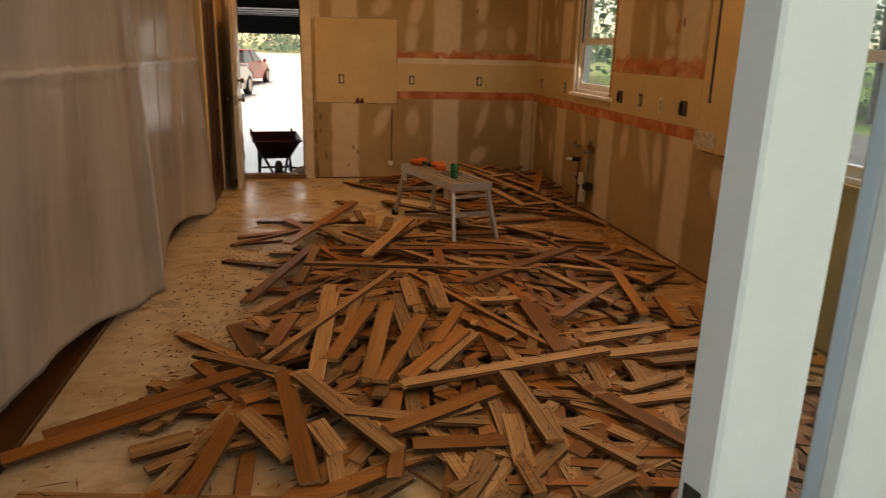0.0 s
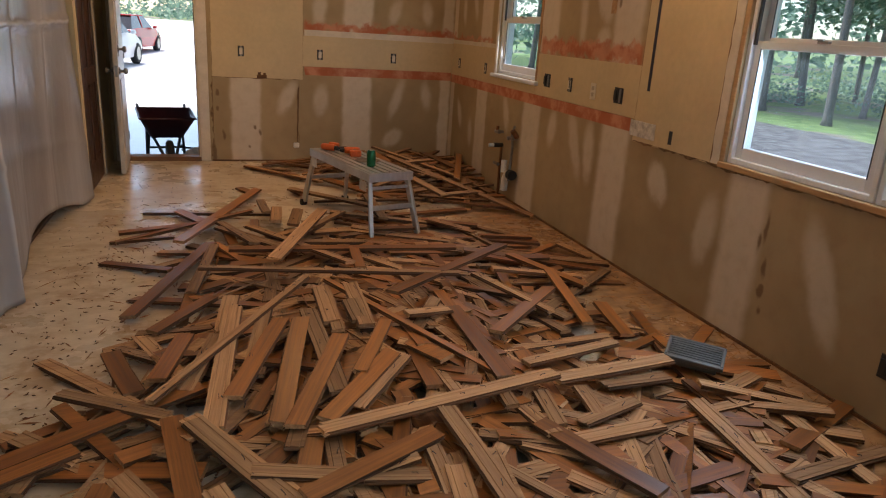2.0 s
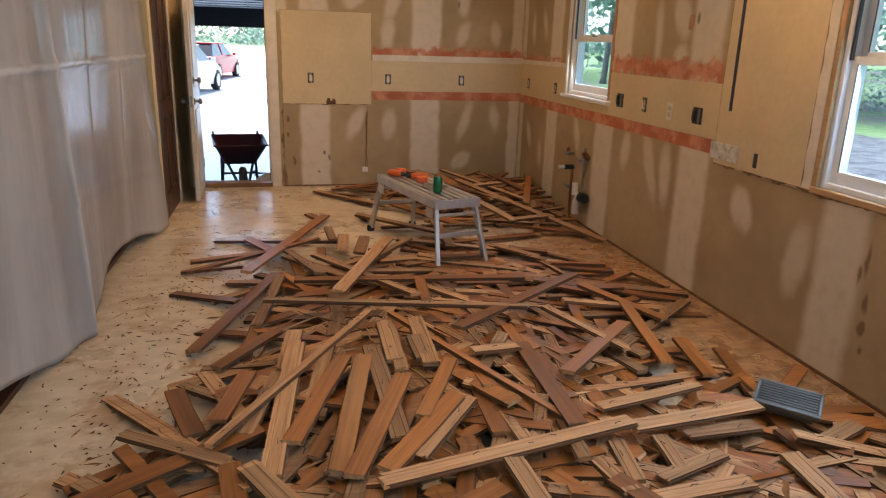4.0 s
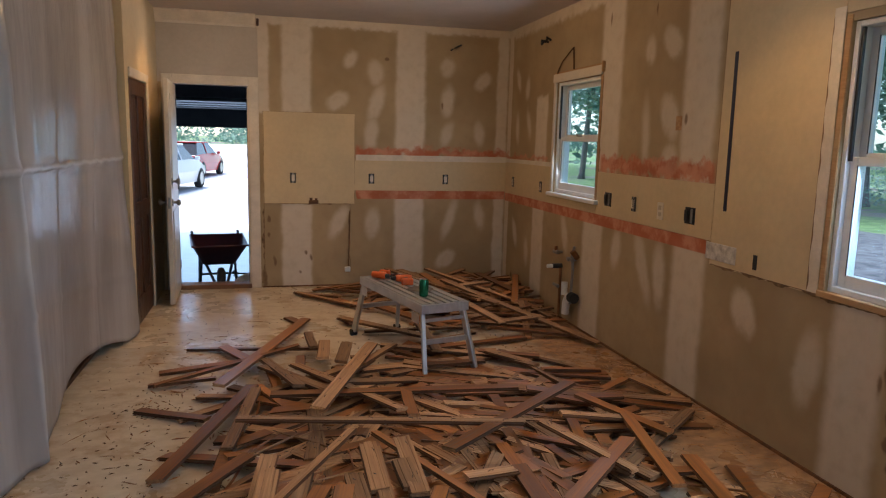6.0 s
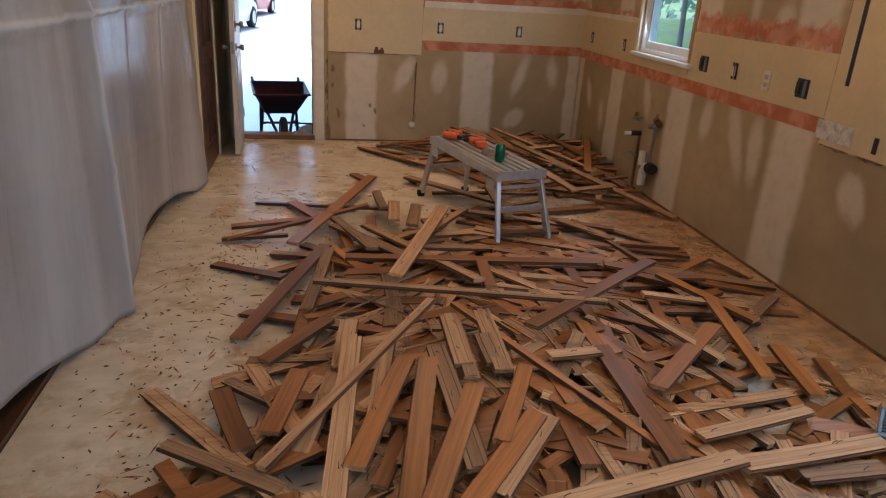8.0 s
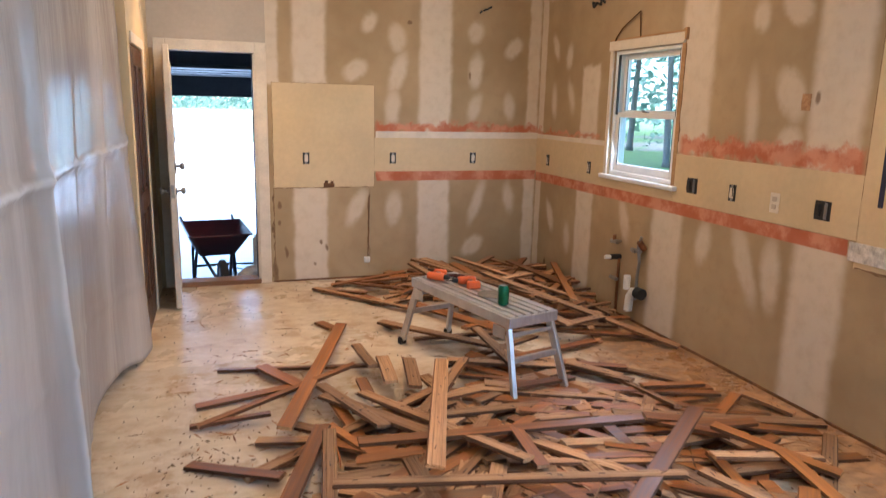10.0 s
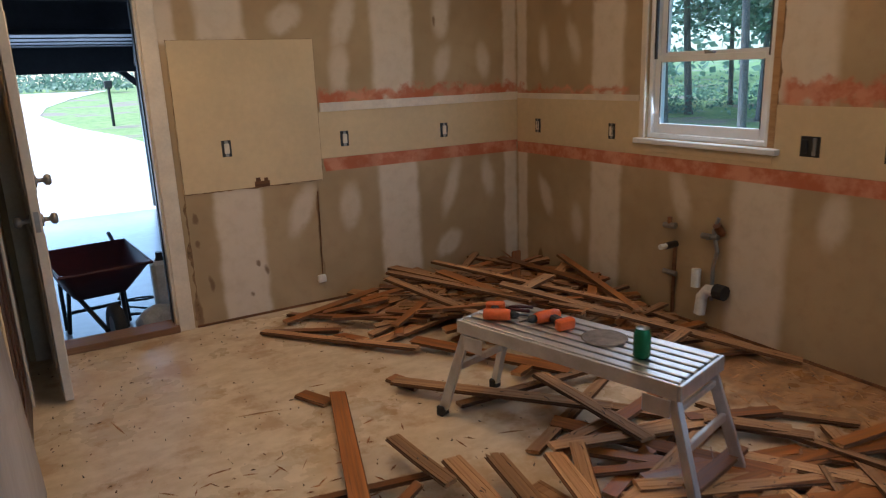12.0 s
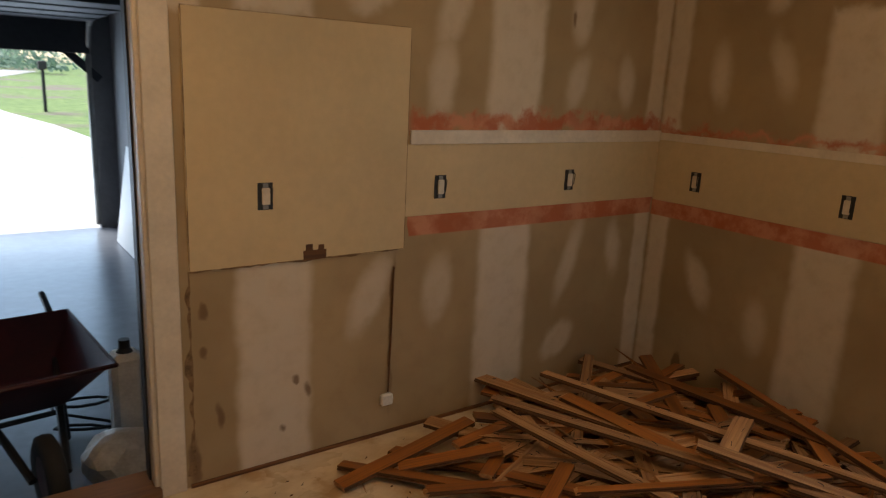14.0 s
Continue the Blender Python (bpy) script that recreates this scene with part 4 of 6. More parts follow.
def drill(turn, x, y, label):
    ob = new("power_drill")
    tagged(ob, label, "power tool", "tools on the platform")
    ob.matrix_world = on_deck(x, y, turn) @ Matrix.Diagonal((0.8, 0.8, 0.8, 1))
    bm = bmesh.new()
    lathe(bm, [(0.0, -0.10), (0.028, -0.10), (0.034, -0.08), (0.034, 0.03), (0.028, 0.05), (0.0, 0.05)], 14, Matrix.Translation((0, 0, 0.036)) @ Matrix.Rotation(radians(90), 4, "Y"))
    part("motor_housing", bm, orange_plastic, ob, "orange housing", True)
    bm = bmesh.new()
    lathe(bm, [(0.0, 0.05), (0.022, 0.05), (0.022, 0.075), (0.012, 0.095), (0.005, 0.10), (0.004, 0.15), (0.0, 0.15)], 12, Matrix.Translation((0, 0, 0.036)) @ Matrix.Rotation(radians(90), 4, "Y"))
    part("chuck", bm, black_plastic, ob, "black chuck", True)
    bm = bmesh.new()
    box(bm, -0.07, -0.02, 0.0, 0.12, 0.014, 0.050, bevel=0.010)
    part("grip", bm, black_plastic, ob, "black grip")
    bm = bmesh.new()
    box(bm, -0.10, 0.01, 0.115, 0.165, 0.0, 0.062, bevel=0.010)
    part("battery", bm, orange_plastic, ob, "orange and black battery")


drill(35, -0.36, -0.07, "orange and black cordless drill lying on the platform")
drill(-110, -0.20, 0.02, "orange and black cordless impact driver lying on the platform")
pli = new("pliers")
tagged(pli, "red-handled pliers lying on the platform", "pliers", "tools on the platform")
pli.matrix_world = on_deck(-0.43, 0.05, 20, 0.012)
for s in (-1, 1):
    bm = bmesh.new()
    tube(bm, [(0, s * 0.004, 0), (0.04, s * 0.022, 0.004), (0.12, s * 0.026, 0.006)], 0.008, 8)
    part("handle", bm, red_paint, pli, "red grip", True)
bm = bmesh.new()
tube(bm, [(0.01, 0, 0), (-0.05, 0, 0)], [0.012, 0.004], 8)
part("jaws", bm, dull_metal, pli)
can = thing("drink_can", "green drink can standing on the platform", "can")
can.matrix_world = on_deck(0.31, -0.05, 0)
bm = bmesh.new()
lathe(bm, [(0.0, 0.001), (0.024, 0.001), (0.030, 0.008), (0.033, 0.014), (0.033, 0.105), (0.027, 0.118), (0.0265, 0.122)], 20)
part("can_body", bm, green_can, can, smooth=True)
bm = bmesh.new()
lathe(bm, [(0.0265, 0.122), (0.025, 0.119), (0.0, 0.118)], 20)
part("can_lid", bm, dull_metal, can, "bare metal lid", True)
disc = thing("saw_disc", "thin worn wood-dusted disc lying flat on the platform", "disc")
disc.matrix_world = on_deck(0.10, 0.03, 0, 0.001)
bm = bmesh.new()
lathe(bm, [(0.0, 0.0), (0.075, 0.0), (0.095, 0.004), (0.090, 0.006), (0.05, 0.005), (0.0, 0.005)], 24)
part("plate", bm, plain("worn_disc", (0.20, 0.16, 0.12), 0.6, 0.3, vary=0.25, scale=20), disc, smooth=False)

# ---- floor vent register ----
vent = thing("floor_register", "grey slatted metal floor register lying on the boards", "floor register")
vent.matrix_world = pose(-0.53, -5.345, 0.125, 12, 2, -43)
vent_metal = plain("grey_register_metal", (0.16, 0.17, 0.165), 0.4, 0.6)
part("frame", boxes((-0.13, 0.13, -0.085, -0.070, 0, 0.022), (-0.13, 0.13, 0.070, 0.085, 0, 0.022), (-0.13, -0.115, -0.070, 0.070, 0, 0.022), (0.115, 0.13, -0.070, 0.070, 0, 0.022), bevel=0.003), vent_metal, vent)
part("damper_box", boxes((-0.105, 0.105, -0.06, 0.06, -0.04, -0.001), bevel=0.003), vent_metal, vent)
part("backing", boxes((-0.115, 0.115, -0.070, 0.070, 0.001, 0.004)), dark_gasket, vent)
for k in range(8):
    y = -0.063 + 0.018 * k
    part("slat", boxes((-0.114, 0.114, y - 0.005, y + 0.005, 0.006, 0.019), bevel=0.002), vent_metal, vent)

# ---- splinters and dust on the floor ----
def splinters(count, seed, pick, lo, hi, mat, name, label):
    rr = random.Random(seed)
    vs, fs = [], []
    for _ in range(count):
        x, y = pick(rr)
        L, w_, a = rr.uniform(lo, hi), rr.uniform(0.0015, 0.006), rr.uniform(0, math.pi)
        z, t_ = 0.001, rr.uniform(0.002, 0.006)
        dx, dy, n = math.cos(a) * L / 2, math.sin(a) * L / 2, len(vs)
        px, py = -math.sin(a) * w_, math.cos(a) * w_
        vs += [(x - dx, y - dy, z), (x + px, y + py, z), (x + dx, y + dy, z), (x - px, y - py, z), (x, y, z + t_)]
        fs += [(n, n + 3, n + 4), (n + 3, n + 2, n + 4), (n + 2, n + 1, n + 4), (n + 1, n, n + 4)]
    me = bpy.data.meshes.new(name)
    me.from_pydata(vs, [], fs)
    me.materials.append(mat)
    return tagged(new(name, me), label, "debris", kind="stuff")


def open_floor(rr):
    while True:
        x, y = rr.uniform(-3.68, -0.05), rr.uniform(-7.3, -0.05)
        if rr.random() < 0.1 + 1.6 * max(0, noise.noise((x * 2.3, y * 2.3, 5.0))):
            return x, y


def by_heap(rr):
    return rr.gauss(-2.75, 0.35), rr.uniform(-6.5, -1.8)


splinters(750, 1, open_floor, 0.006, 0.028, board_slot, "wood_chips", "dark wood chips and nails scattered on the subfloor")
splinters(420, 2, by_heap, 0.02, 0.10, board_top, "wood_splinters", "brown splinters scattered beside the heap")
splinters(70, 3, open_floor, 0.05, 0.25, board_raw, "wood_splinters", "pale splinters scattered on the subfloor")
splinters(300, 5, lambda rr: (rr.choice((-3.35, -3.2, -3.0, -3.3)) + rr.gauss(0, 0.13), rr.choice((-4.1, -4.7, -5.3, -3.3)) + rr.gauss(0, 0.22)), 0.006, 0.035, board_slot, "wood_chips", "brown wood crumbs in patches on the bare subfloor")
splinters(800, 4, lambda rr: (-0.03 - abs(rr.gauss(0, 0.35)), rr.uniform(-6.8, -2.4)), 0.03, 0.14, board_raw, "wood_splinters", "pale splinters along the wall")
vs, fs = [], []
rn = random.Random(77)
for i in range(34):
    for j in range(40):
        x, y = -3.6 + 0.105 * i + rn.gauss(0, 0.012), -7.2 + 0.18 * j + rn.gauss(0, 0.04)
        if rn.random() < 0.45:
            n, r_, h_ = len(vs), rn.uniform(0.002, 0.0045), rn.uniform(0.002, 0.012)
            vs += [(x - r_, y - r_, 0.0005), (x + r_, y - r_, 0.0005), (x, y + r_, 0.0005), (x + rn.gauss(0, 0.006), y + rn.gauss(0, 0.006), h_)]
            fs += [(n, n + 1, n + 3), (n + 1, n + 2, n + 3), (n + 2, n, n + 3)]
me = bpy.data.meshes.new("floor_nails")
me.from_pydata(vs, [], fs)
me.materials.append(black_plastic)
tagged(new("floor_nails", me), "rows of bent dark nails left in the subfloor", "nails", kind="stuff")
# rough dark gap along the foot of the walls
structure(part("baseboard_gap", boxes((-0.012, -0.0005, -7.4, -0.02, 0.0, 0.014), (-2.62, -0.02, -0.012, -0.0005, 0.0, 0.014)), board_slot), "dark dirty line at the foot of the bare walls", "gap")

# ---- garage behind the doorway ----
GZ, GY = -0.20, 6.0
structure(part("garage_floor", boxes((-8.0, -1.60, 0.121, GY, -0.6, GZ)), shaded_garage_concrete), "smooth concrete garage floor", "floor")
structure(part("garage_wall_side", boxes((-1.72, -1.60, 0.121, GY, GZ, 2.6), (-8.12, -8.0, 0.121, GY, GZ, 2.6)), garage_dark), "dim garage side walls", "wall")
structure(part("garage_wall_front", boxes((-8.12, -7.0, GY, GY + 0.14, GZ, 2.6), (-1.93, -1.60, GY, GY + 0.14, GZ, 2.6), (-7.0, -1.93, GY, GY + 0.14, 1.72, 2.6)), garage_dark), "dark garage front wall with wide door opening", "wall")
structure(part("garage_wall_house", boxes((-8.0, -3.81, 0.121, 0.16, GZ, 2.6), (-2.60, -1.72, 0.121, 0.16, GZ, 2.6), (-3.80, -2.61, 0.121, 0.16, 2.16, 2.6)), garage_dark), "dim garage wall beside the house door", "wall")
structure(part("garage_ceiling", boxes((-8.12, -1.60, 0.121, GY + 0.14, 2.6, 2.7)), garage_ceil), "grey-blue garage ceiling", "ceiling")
gd = thing("garage_door", "dark sectional garage door raised under the ceiling", "garage door")
for k in range(4):
    part("door_section", boxes((-6.95, -1.95, 5.85 - 0.55 * (k + 1), 5.846 - 0.55 * k, 2.02 + 0.012 * k, 2.07 + 0.012 * k), bevel=0.006), garage_door_paint, gd)
part("door_section", boxes((-6.95, -1.95, 5.88, 5.93, 1.70, 2.05), bevel=0.006), garage_door_paint, gd)
for x in (-1.96, -6.98):
    bm = bmesh.new()
    tube(bm, [(x, 5.95, -0.15), (x, 5.95, 1.7), (x, 5.75, 2.0), (x, 5.3, 2.12), (x, 3.0, 2.25)], 0.03, 8)
    part("track", bm, dull_metal, gd)
bm = bmesh.new()
box(bm, -0.24, 0.24, 0, 0.05, -0.04, 0.04, bevel=0.004, m=pose(-2.03, 5.94, 1.60, 0, 43, 0))
part("corner_brace", bm, garage_door_paint, gd)
tl = thing("tube_fixture", "unlit white tube light fixture on the garage ceiling", "lamp")
part("housing", boxes((-4.2, -2.6, 3.2, 3.32, 2.52, 2.598), bevel=0.008), vinyl, tl)
bm = bmesh.new()
tube(bm, [(-4.1, 3.26, 2.50), (-2.7, 3.26, 2.50)], 0.018, 10)
part("tube", bm, white_pvc, tl)

wb = thing("wheelbarrow", "worn dark red wheelbarrow parked on the garage floor", "wheelbarrow", at=(-3.12, 0.86, GZ), turn=7)
wb.scale = (0.90, 0.92, 0.90)
bm = bmesh.new()
rim = [(-0.32, -0.46, 0.63), (0.32, -0.46, 0.63), (0.33, 0.36, 0.66), (-0.33, 0.36, 0.66)]
bot = [(-0.19, -0.16, 0.36), (0.19, -0.16, 0.36), (0.22, 0.24, 0.38), (-0.22, 0.24, 0.38)]
loops = []
for pts, inset in ((bot, 0.0), (rim, 0.0), (rim, -0.012), (rim, 0.01), (bot, 0.012)):
    c_ = sum((Vector(p) for p in pts), Vector()) / 4
    loops.append([bm.verts.new(Vector(p) + (c_ - Vector(p)).normalized() * inset + Vector((0, 0, 0.012 if (pts is rim and inset) or (pts is bot and inset) else 0))) for p in pts])
for a, b in zip(loops, loops[1:]):
    for k in range(4):
        bm.faces.new((a[k], a[(k + 1) % 4], b[(k + 1) % 4], b[k]))
bm.faces.new(list(reversed(loops[0])))
bm.faces.new(loops[-1])
bmesh.ops.recalc_face_normals(bm, faces=bm.faces[:])
es = [e for e in bm.edges if abs(e.verts[0].co.z - e.verts[1].co.z) > 0.1]
bmesh.ops.bevel(bm, geom=es, offset=0.05, segments=3, affect="EDGES", profile=0.5)
part("tray", bm, red_paint, wb, "worn dark red steel tray", True)
bm = bmesh.new()
tube(bm, [(-0.32, -0.46, 0.635), (0.32, -0.46, 0.635), (0.33, 0.36, 0.665), (-0.33, 0.36, 0.665), (-0.32, -0.46, 0.635)], 0.012, 8)
part("rim_bar", bm, red_paint, wb)
for s in (-1, 1):
    bm = bmesh.new()
    tube(bm, [(s * 0.07, -0.50, 0.19), (s * 0.15, -0.1, 0.34), (s * 0.22, 0.2, 0.42), (s * 0.29, 0.6, 0.61), (s * 0.30, 0.78, 0.655)], 0.019, 8)
    part("handle", bm, black_plastic, wb)
    bm = bmesh.new()
    tube(bm, [(s * 0.20, 0.08, 0.38), (s * 0.23, 0.14, 0.02), (s * 0.23, 0.26, 0.015), (s * 0.22, 0.32, 0.40)], 0.016, 8)
    part("leg", bm, black_plastic, wb)
bm = bmesh.new()
tube(bm, [(-0.22, 0.13, 0.19), (0.22, 0.13, 0.19)], 0.015, 8)
part("cross_brace", bm, black_plastic, wb)
bm = bmesh.new()
lathe(bm, [(0.10, -0.035), (0.15, -0.045), (0.185, -0.03), (0.192, 0), (0.185, 0.03), (0.15, 0.045), (0.10, 0.035)], 26, Matrix.Translation((0, -0.50, 0.192)) @ Matrix.Rotation(radians(90), 4, "Y"))
wheel = part("wheel", bm, rubber, wb, smooth=True)
bm = bmesh.new()
lathe(bm, [(0.0, -0.03), (0.10, -0.034), (0.10, 0.034), (0.0, 0.03)], 20, Matrix.Translation((0, -0.50, 0.192)) @ Matrix.Rotation(radians(90), 4, "Y"))
part("hub", bm, red_paint, wheel)

bag_mat = plain("crumpled_white_bag", (0.55, 0.56, 0.57), 0.5, vary=0.15, relief=0.4)
bm = bmesh.new()
bmesh.ops.create_icosphere(bm, subdivisions=3, radius=0.16)
for v in bm.verts:
    v.co *= 1 + 0.25 * noise.noise(v.co * 9)
    v.co.z = max(v.co.z * 0.85, -0.12)
bg = tagged(part("plastic_bag", bm, bag_mat), "crumpled pale plastic bag on the garage floor", "bag")
bg.location = (-2.77, 0.50, GZ + 0.121)
panel = part("leaning_panel", boxes((-0.02, 0.0, -0.5, 0.5, 0.0, 1.0), bevel=0.004), vinyl)
tagged(panel, "white panel leaning on the garage side wall", "panel")
panel.matrix_world = pose(-1.90, 4.7, GZ + 0.004, 0, 8, 0)
jug = thing("plastic_jug", "tall white plastic jug with dark side on the garage floor", "jug", at=(-2.69, 0.80, GZ))
bm = bmesh.new()
box(bm, -0.07, 0.07, -0.07, 0.07, 0.0, 0.50, bevel=0.025)
part("jug_body", bm, white_pvc, jug)
bm = bmesh.new()
lathe(bm, [(0.04, 0.495), (0.025, 0.52), (0.025, 0.56), (0.0, 0.56)], 14)
part("jug_cap", bm, black_plastic, jug, "black cap")
wires("garage_cords", "tangled dark cords on the garage floor", [[(-2.85 + 0.13 * math.cos(a * 1.3), 0.95 + 0.12 * math.sin(a) + 0.02 * a, GZ + 0.02 + 0.012 * a) for a in (0.5 * k for k in range(26))]], 0.008)

# ---- outdoors ----
def ground_height(x, y):
    k = min(1, max(0, (x - 0.5) / 3.0)) * min(1, max(0, (26.0 - y) / 10.0))
    far = max(0, math.hypot(x, y) - 25)
    return -0.24 - 0.40 * k + 0.02 * min(far, 60)


bm = bmesh.new()
axis_ = sorted({round(s * v, 2) for v in (0, 1.5, 3, 4.5, 6, 8, 10, 13, 16, 20, 25, 32, 40, 55, 80, 120, 200, 400, 900) for s in (-1, 1)})
grid = [[bm.verts.new((x - 2, y, ground_height(x - 2, y))) for y in axis_] for x in axis_]
for i in range(len(axis_) - 1):
    for j in range(len(axis_) - 1):
        if -9.5 < axis_[i] - 2 < -0.5 and -8.5 < axis_[j] < 5.5 and -9.5 < axis_[i + 1] - 2 < 0 and axis_[j + 1] < 6:
            continue
        bm.faces.new((grid[i][j], grid[i + 1][j], grid[i + 1][j + 1], grid[i][j + 1]))
structure(part("ground", bm, lawn, smooth=True), "lawn and leaf-strewn ground round the house", "ground")
structure(part("driveway", boxes((-9.5, -0.4, GY + 0.001, 13, -0.5, -0.215)), concrete), "pale concrete driveway", "driveway")
bm = bmesh.new()
strip = [[bm.verts.new((x, y, ground_height(x, y) + 0.03)) for x in (-14.0 - 0.1 * y, -9.0, -6.0, -3.0, edge)] for y, edge in ((13.0, -0.4), (17, -0.3), (21, -0.6), (26, -1.4), (30, -2.0), (36, -2.6), (44, -2.0), (55, 0.0), (70, 4.0))]
for a, b in zip(strip, strip[1:]):
    for k in range(4):
        bm.faces.new((a[k], a[k + 1], b[k + 1], b[k]))
structure(part("road", bm, concrete, smooth=True), "pale sunlit drive leading away from the garage", "driveway")
# unseen roof and side wall, added only to keep sky light off the entry
structure(part("porch_roof", boxes((-6.0, 1.0, -12.0, -7.63, 2.45, 2.6), (-6.1, -6.0, -12.0, -7.63, -0.5, 2.6)), garage_ceil), "unseen roof slab and side wall added outside the entry to block the sky", "roof")
# unseen overhang, added to cut the sky light on frames and sills
structure(part("eave", boxes((0.145, 0.75, -8.0, 0.1, 2.55, 2.62), bevel=0.01), blue_white), "unseen white overhang added to shade the side windows", "eave")
structure(part("patio", boxes((-5.0, 0.5, -12.0, -7.63, -0.5, -0.03)), concrete), "pale concrete step outside the entry", "patio")
gravel = plain("gravel_and_leaf_litter", (0.13, 0.12, 0.115), 0.95, vary=0.35, scale=3.0, relief=0.6)
structure(part("gravel_yard", boxes((1.2, 13.0, -9.0, 12.0, -1.0, -0.58)), gravel), "grey leaf-strewn gravel yard", "yard")


def car(name, label, paint, at, turn):
    ob = thing(name, label, "car", "parked cars", at=at, turn=turn)
    bm = bmesh.new()
    sect = [(-2.25, 0.42, 0.62, 0.78), (-2.15, 0.30, 0.92, 0.86), (-1.2, 0.24, 0.98, 0.89), (0.6, 0.22, 0.98, 0.90), (1.5, 0.24, 0.92, 0.88), (2.15, 0.28, 0.76, 0.82), (2.28, 0.40, 0.60, 0.70)]
    rings = []
    for x, z0, z1, w_ in sect:
        rings.append([bm.verts.new(p) for p in ((x, -w_ * 0.92, z0), (x, w_ * 0.92, z0), (x, w_, (z0 + z1) / 2), (x, w_ * 0.90, z1), (x, -w_ * 0.90, z1), (x, -w_, (z0 + z1) / 2))])
    for a, b in zip(rings, rings[1:]):
        for k in range(6):
            bm.faces.new((a[k], a[(k + 1) % 6], b[(k + 1) % 6], b[k]))
    bm.faces.new(list(reversed(rings[0])))
    bm.faces.new(rings[-1])
    bmesh.ops.recalc_face_normals(bm, faces=bm.faces[:])
    part("body", bm, paint, ob, smooth=False)
    bm = bmesh.new()
    low = [bm.verts.new(p) for p in ((-1.95, -0.79, 0.93), (1.05, -0.79, 0.93), (1.05, 0.79, 0.93), (-1.95, 0.79, 0.93))]
    top = [bm.verts.new(p) for p in ((-1.35, -0.62, 1.43), (0.25, -0.62, 1.43), (0.25, 0.62, 1.43), (-1.35, 0.62, 1.43))]
    for k in range(4):
        bm.faces.new((low[k], low[(k + 1) % 4], top[(k + 1) % 4], top[k]))
    bmesh.ops.recalc_face_normals(bm, faces=bm.faces[:])
    part("window_band", bm, car_glass, ob, "dark tinted windows")
    part("roof", boxes((-1.40, 0.30, -0.64, 0.64, 1.431, 1.48), bevel=0.02), paint, ob)
    for s in (-1, 1):
        bm = bmesh.new()
        box(bm, -0.04, 0.04, -0.02, 0.02, -0.29, 0.29, m=Matrix.Translation((-0.45, s * 0.71, 1.18)) @ Matrix.Rotation(radians(s * 18), 4, "X"))
        part("pillar", bm, paint, ob)
        part("mirror", boxes((0.75, 0.87, s * 0.93 - 0.07, s * 0.93 + 0.07, 0.95, 1.07), bevel=0.02), paint, ob)
        part("tail_light", boxes((-2.27, -2.12, s * 0.66 - 0.13, s * 0.66 + 0.13, 0.68, 0.86), bevel=0.02), red_paint, ob, "dark red tail light")
        part("headlight", boxes((2.08, 2.24, s * 0.60 - 0.14, s * 0.60 + 0.14, 0.58, 0.70), bevel=0.02), vinyl, ob, "clear headlight")
        for x in (-1.38, 1.40):
            bm = bmesh.new()
            mm = Matrix.Translation((x, s * 0.80, 0.33)) @ Matrix.Rotation(radians(90), 4, "X")
            lathe(bm, [(0.21, -0.10), (0.30, -0.11), (0.33, -0.08), (0.33, 0.08), (0.30, 0.11), (0.21, 0.10)], 22, mm)
            wh = part("wheel", bm, rubber, ob, smooth=True)
            bm = bmesh.new()
            lathe(bm, [(0.0, -0.09), (0.21, -0.10), (0.21, 0.10), (0.0, 0.09)], 18, mm)
            part("rim", bm, rim_metal, wh)
    part("bumper", boxes((-2.30, -2.18, -0.75, 0.75, 0.36, 0.56), bevel=0.03), paint, ob)
    part("number_plate", boxes((-2.312, -2.302, -0.24, 0.24, 0.60, 0.72)), vinyl, ob, "pale plain plate")
    return ob


car("car", "white car parked on the pale driveway", car_white, (-5.92, 16.4, -0.20), 80)
car("car", "red car parked on the driveway behind a white one", car_red, (-5.85, 25.0, -0.20), 79)


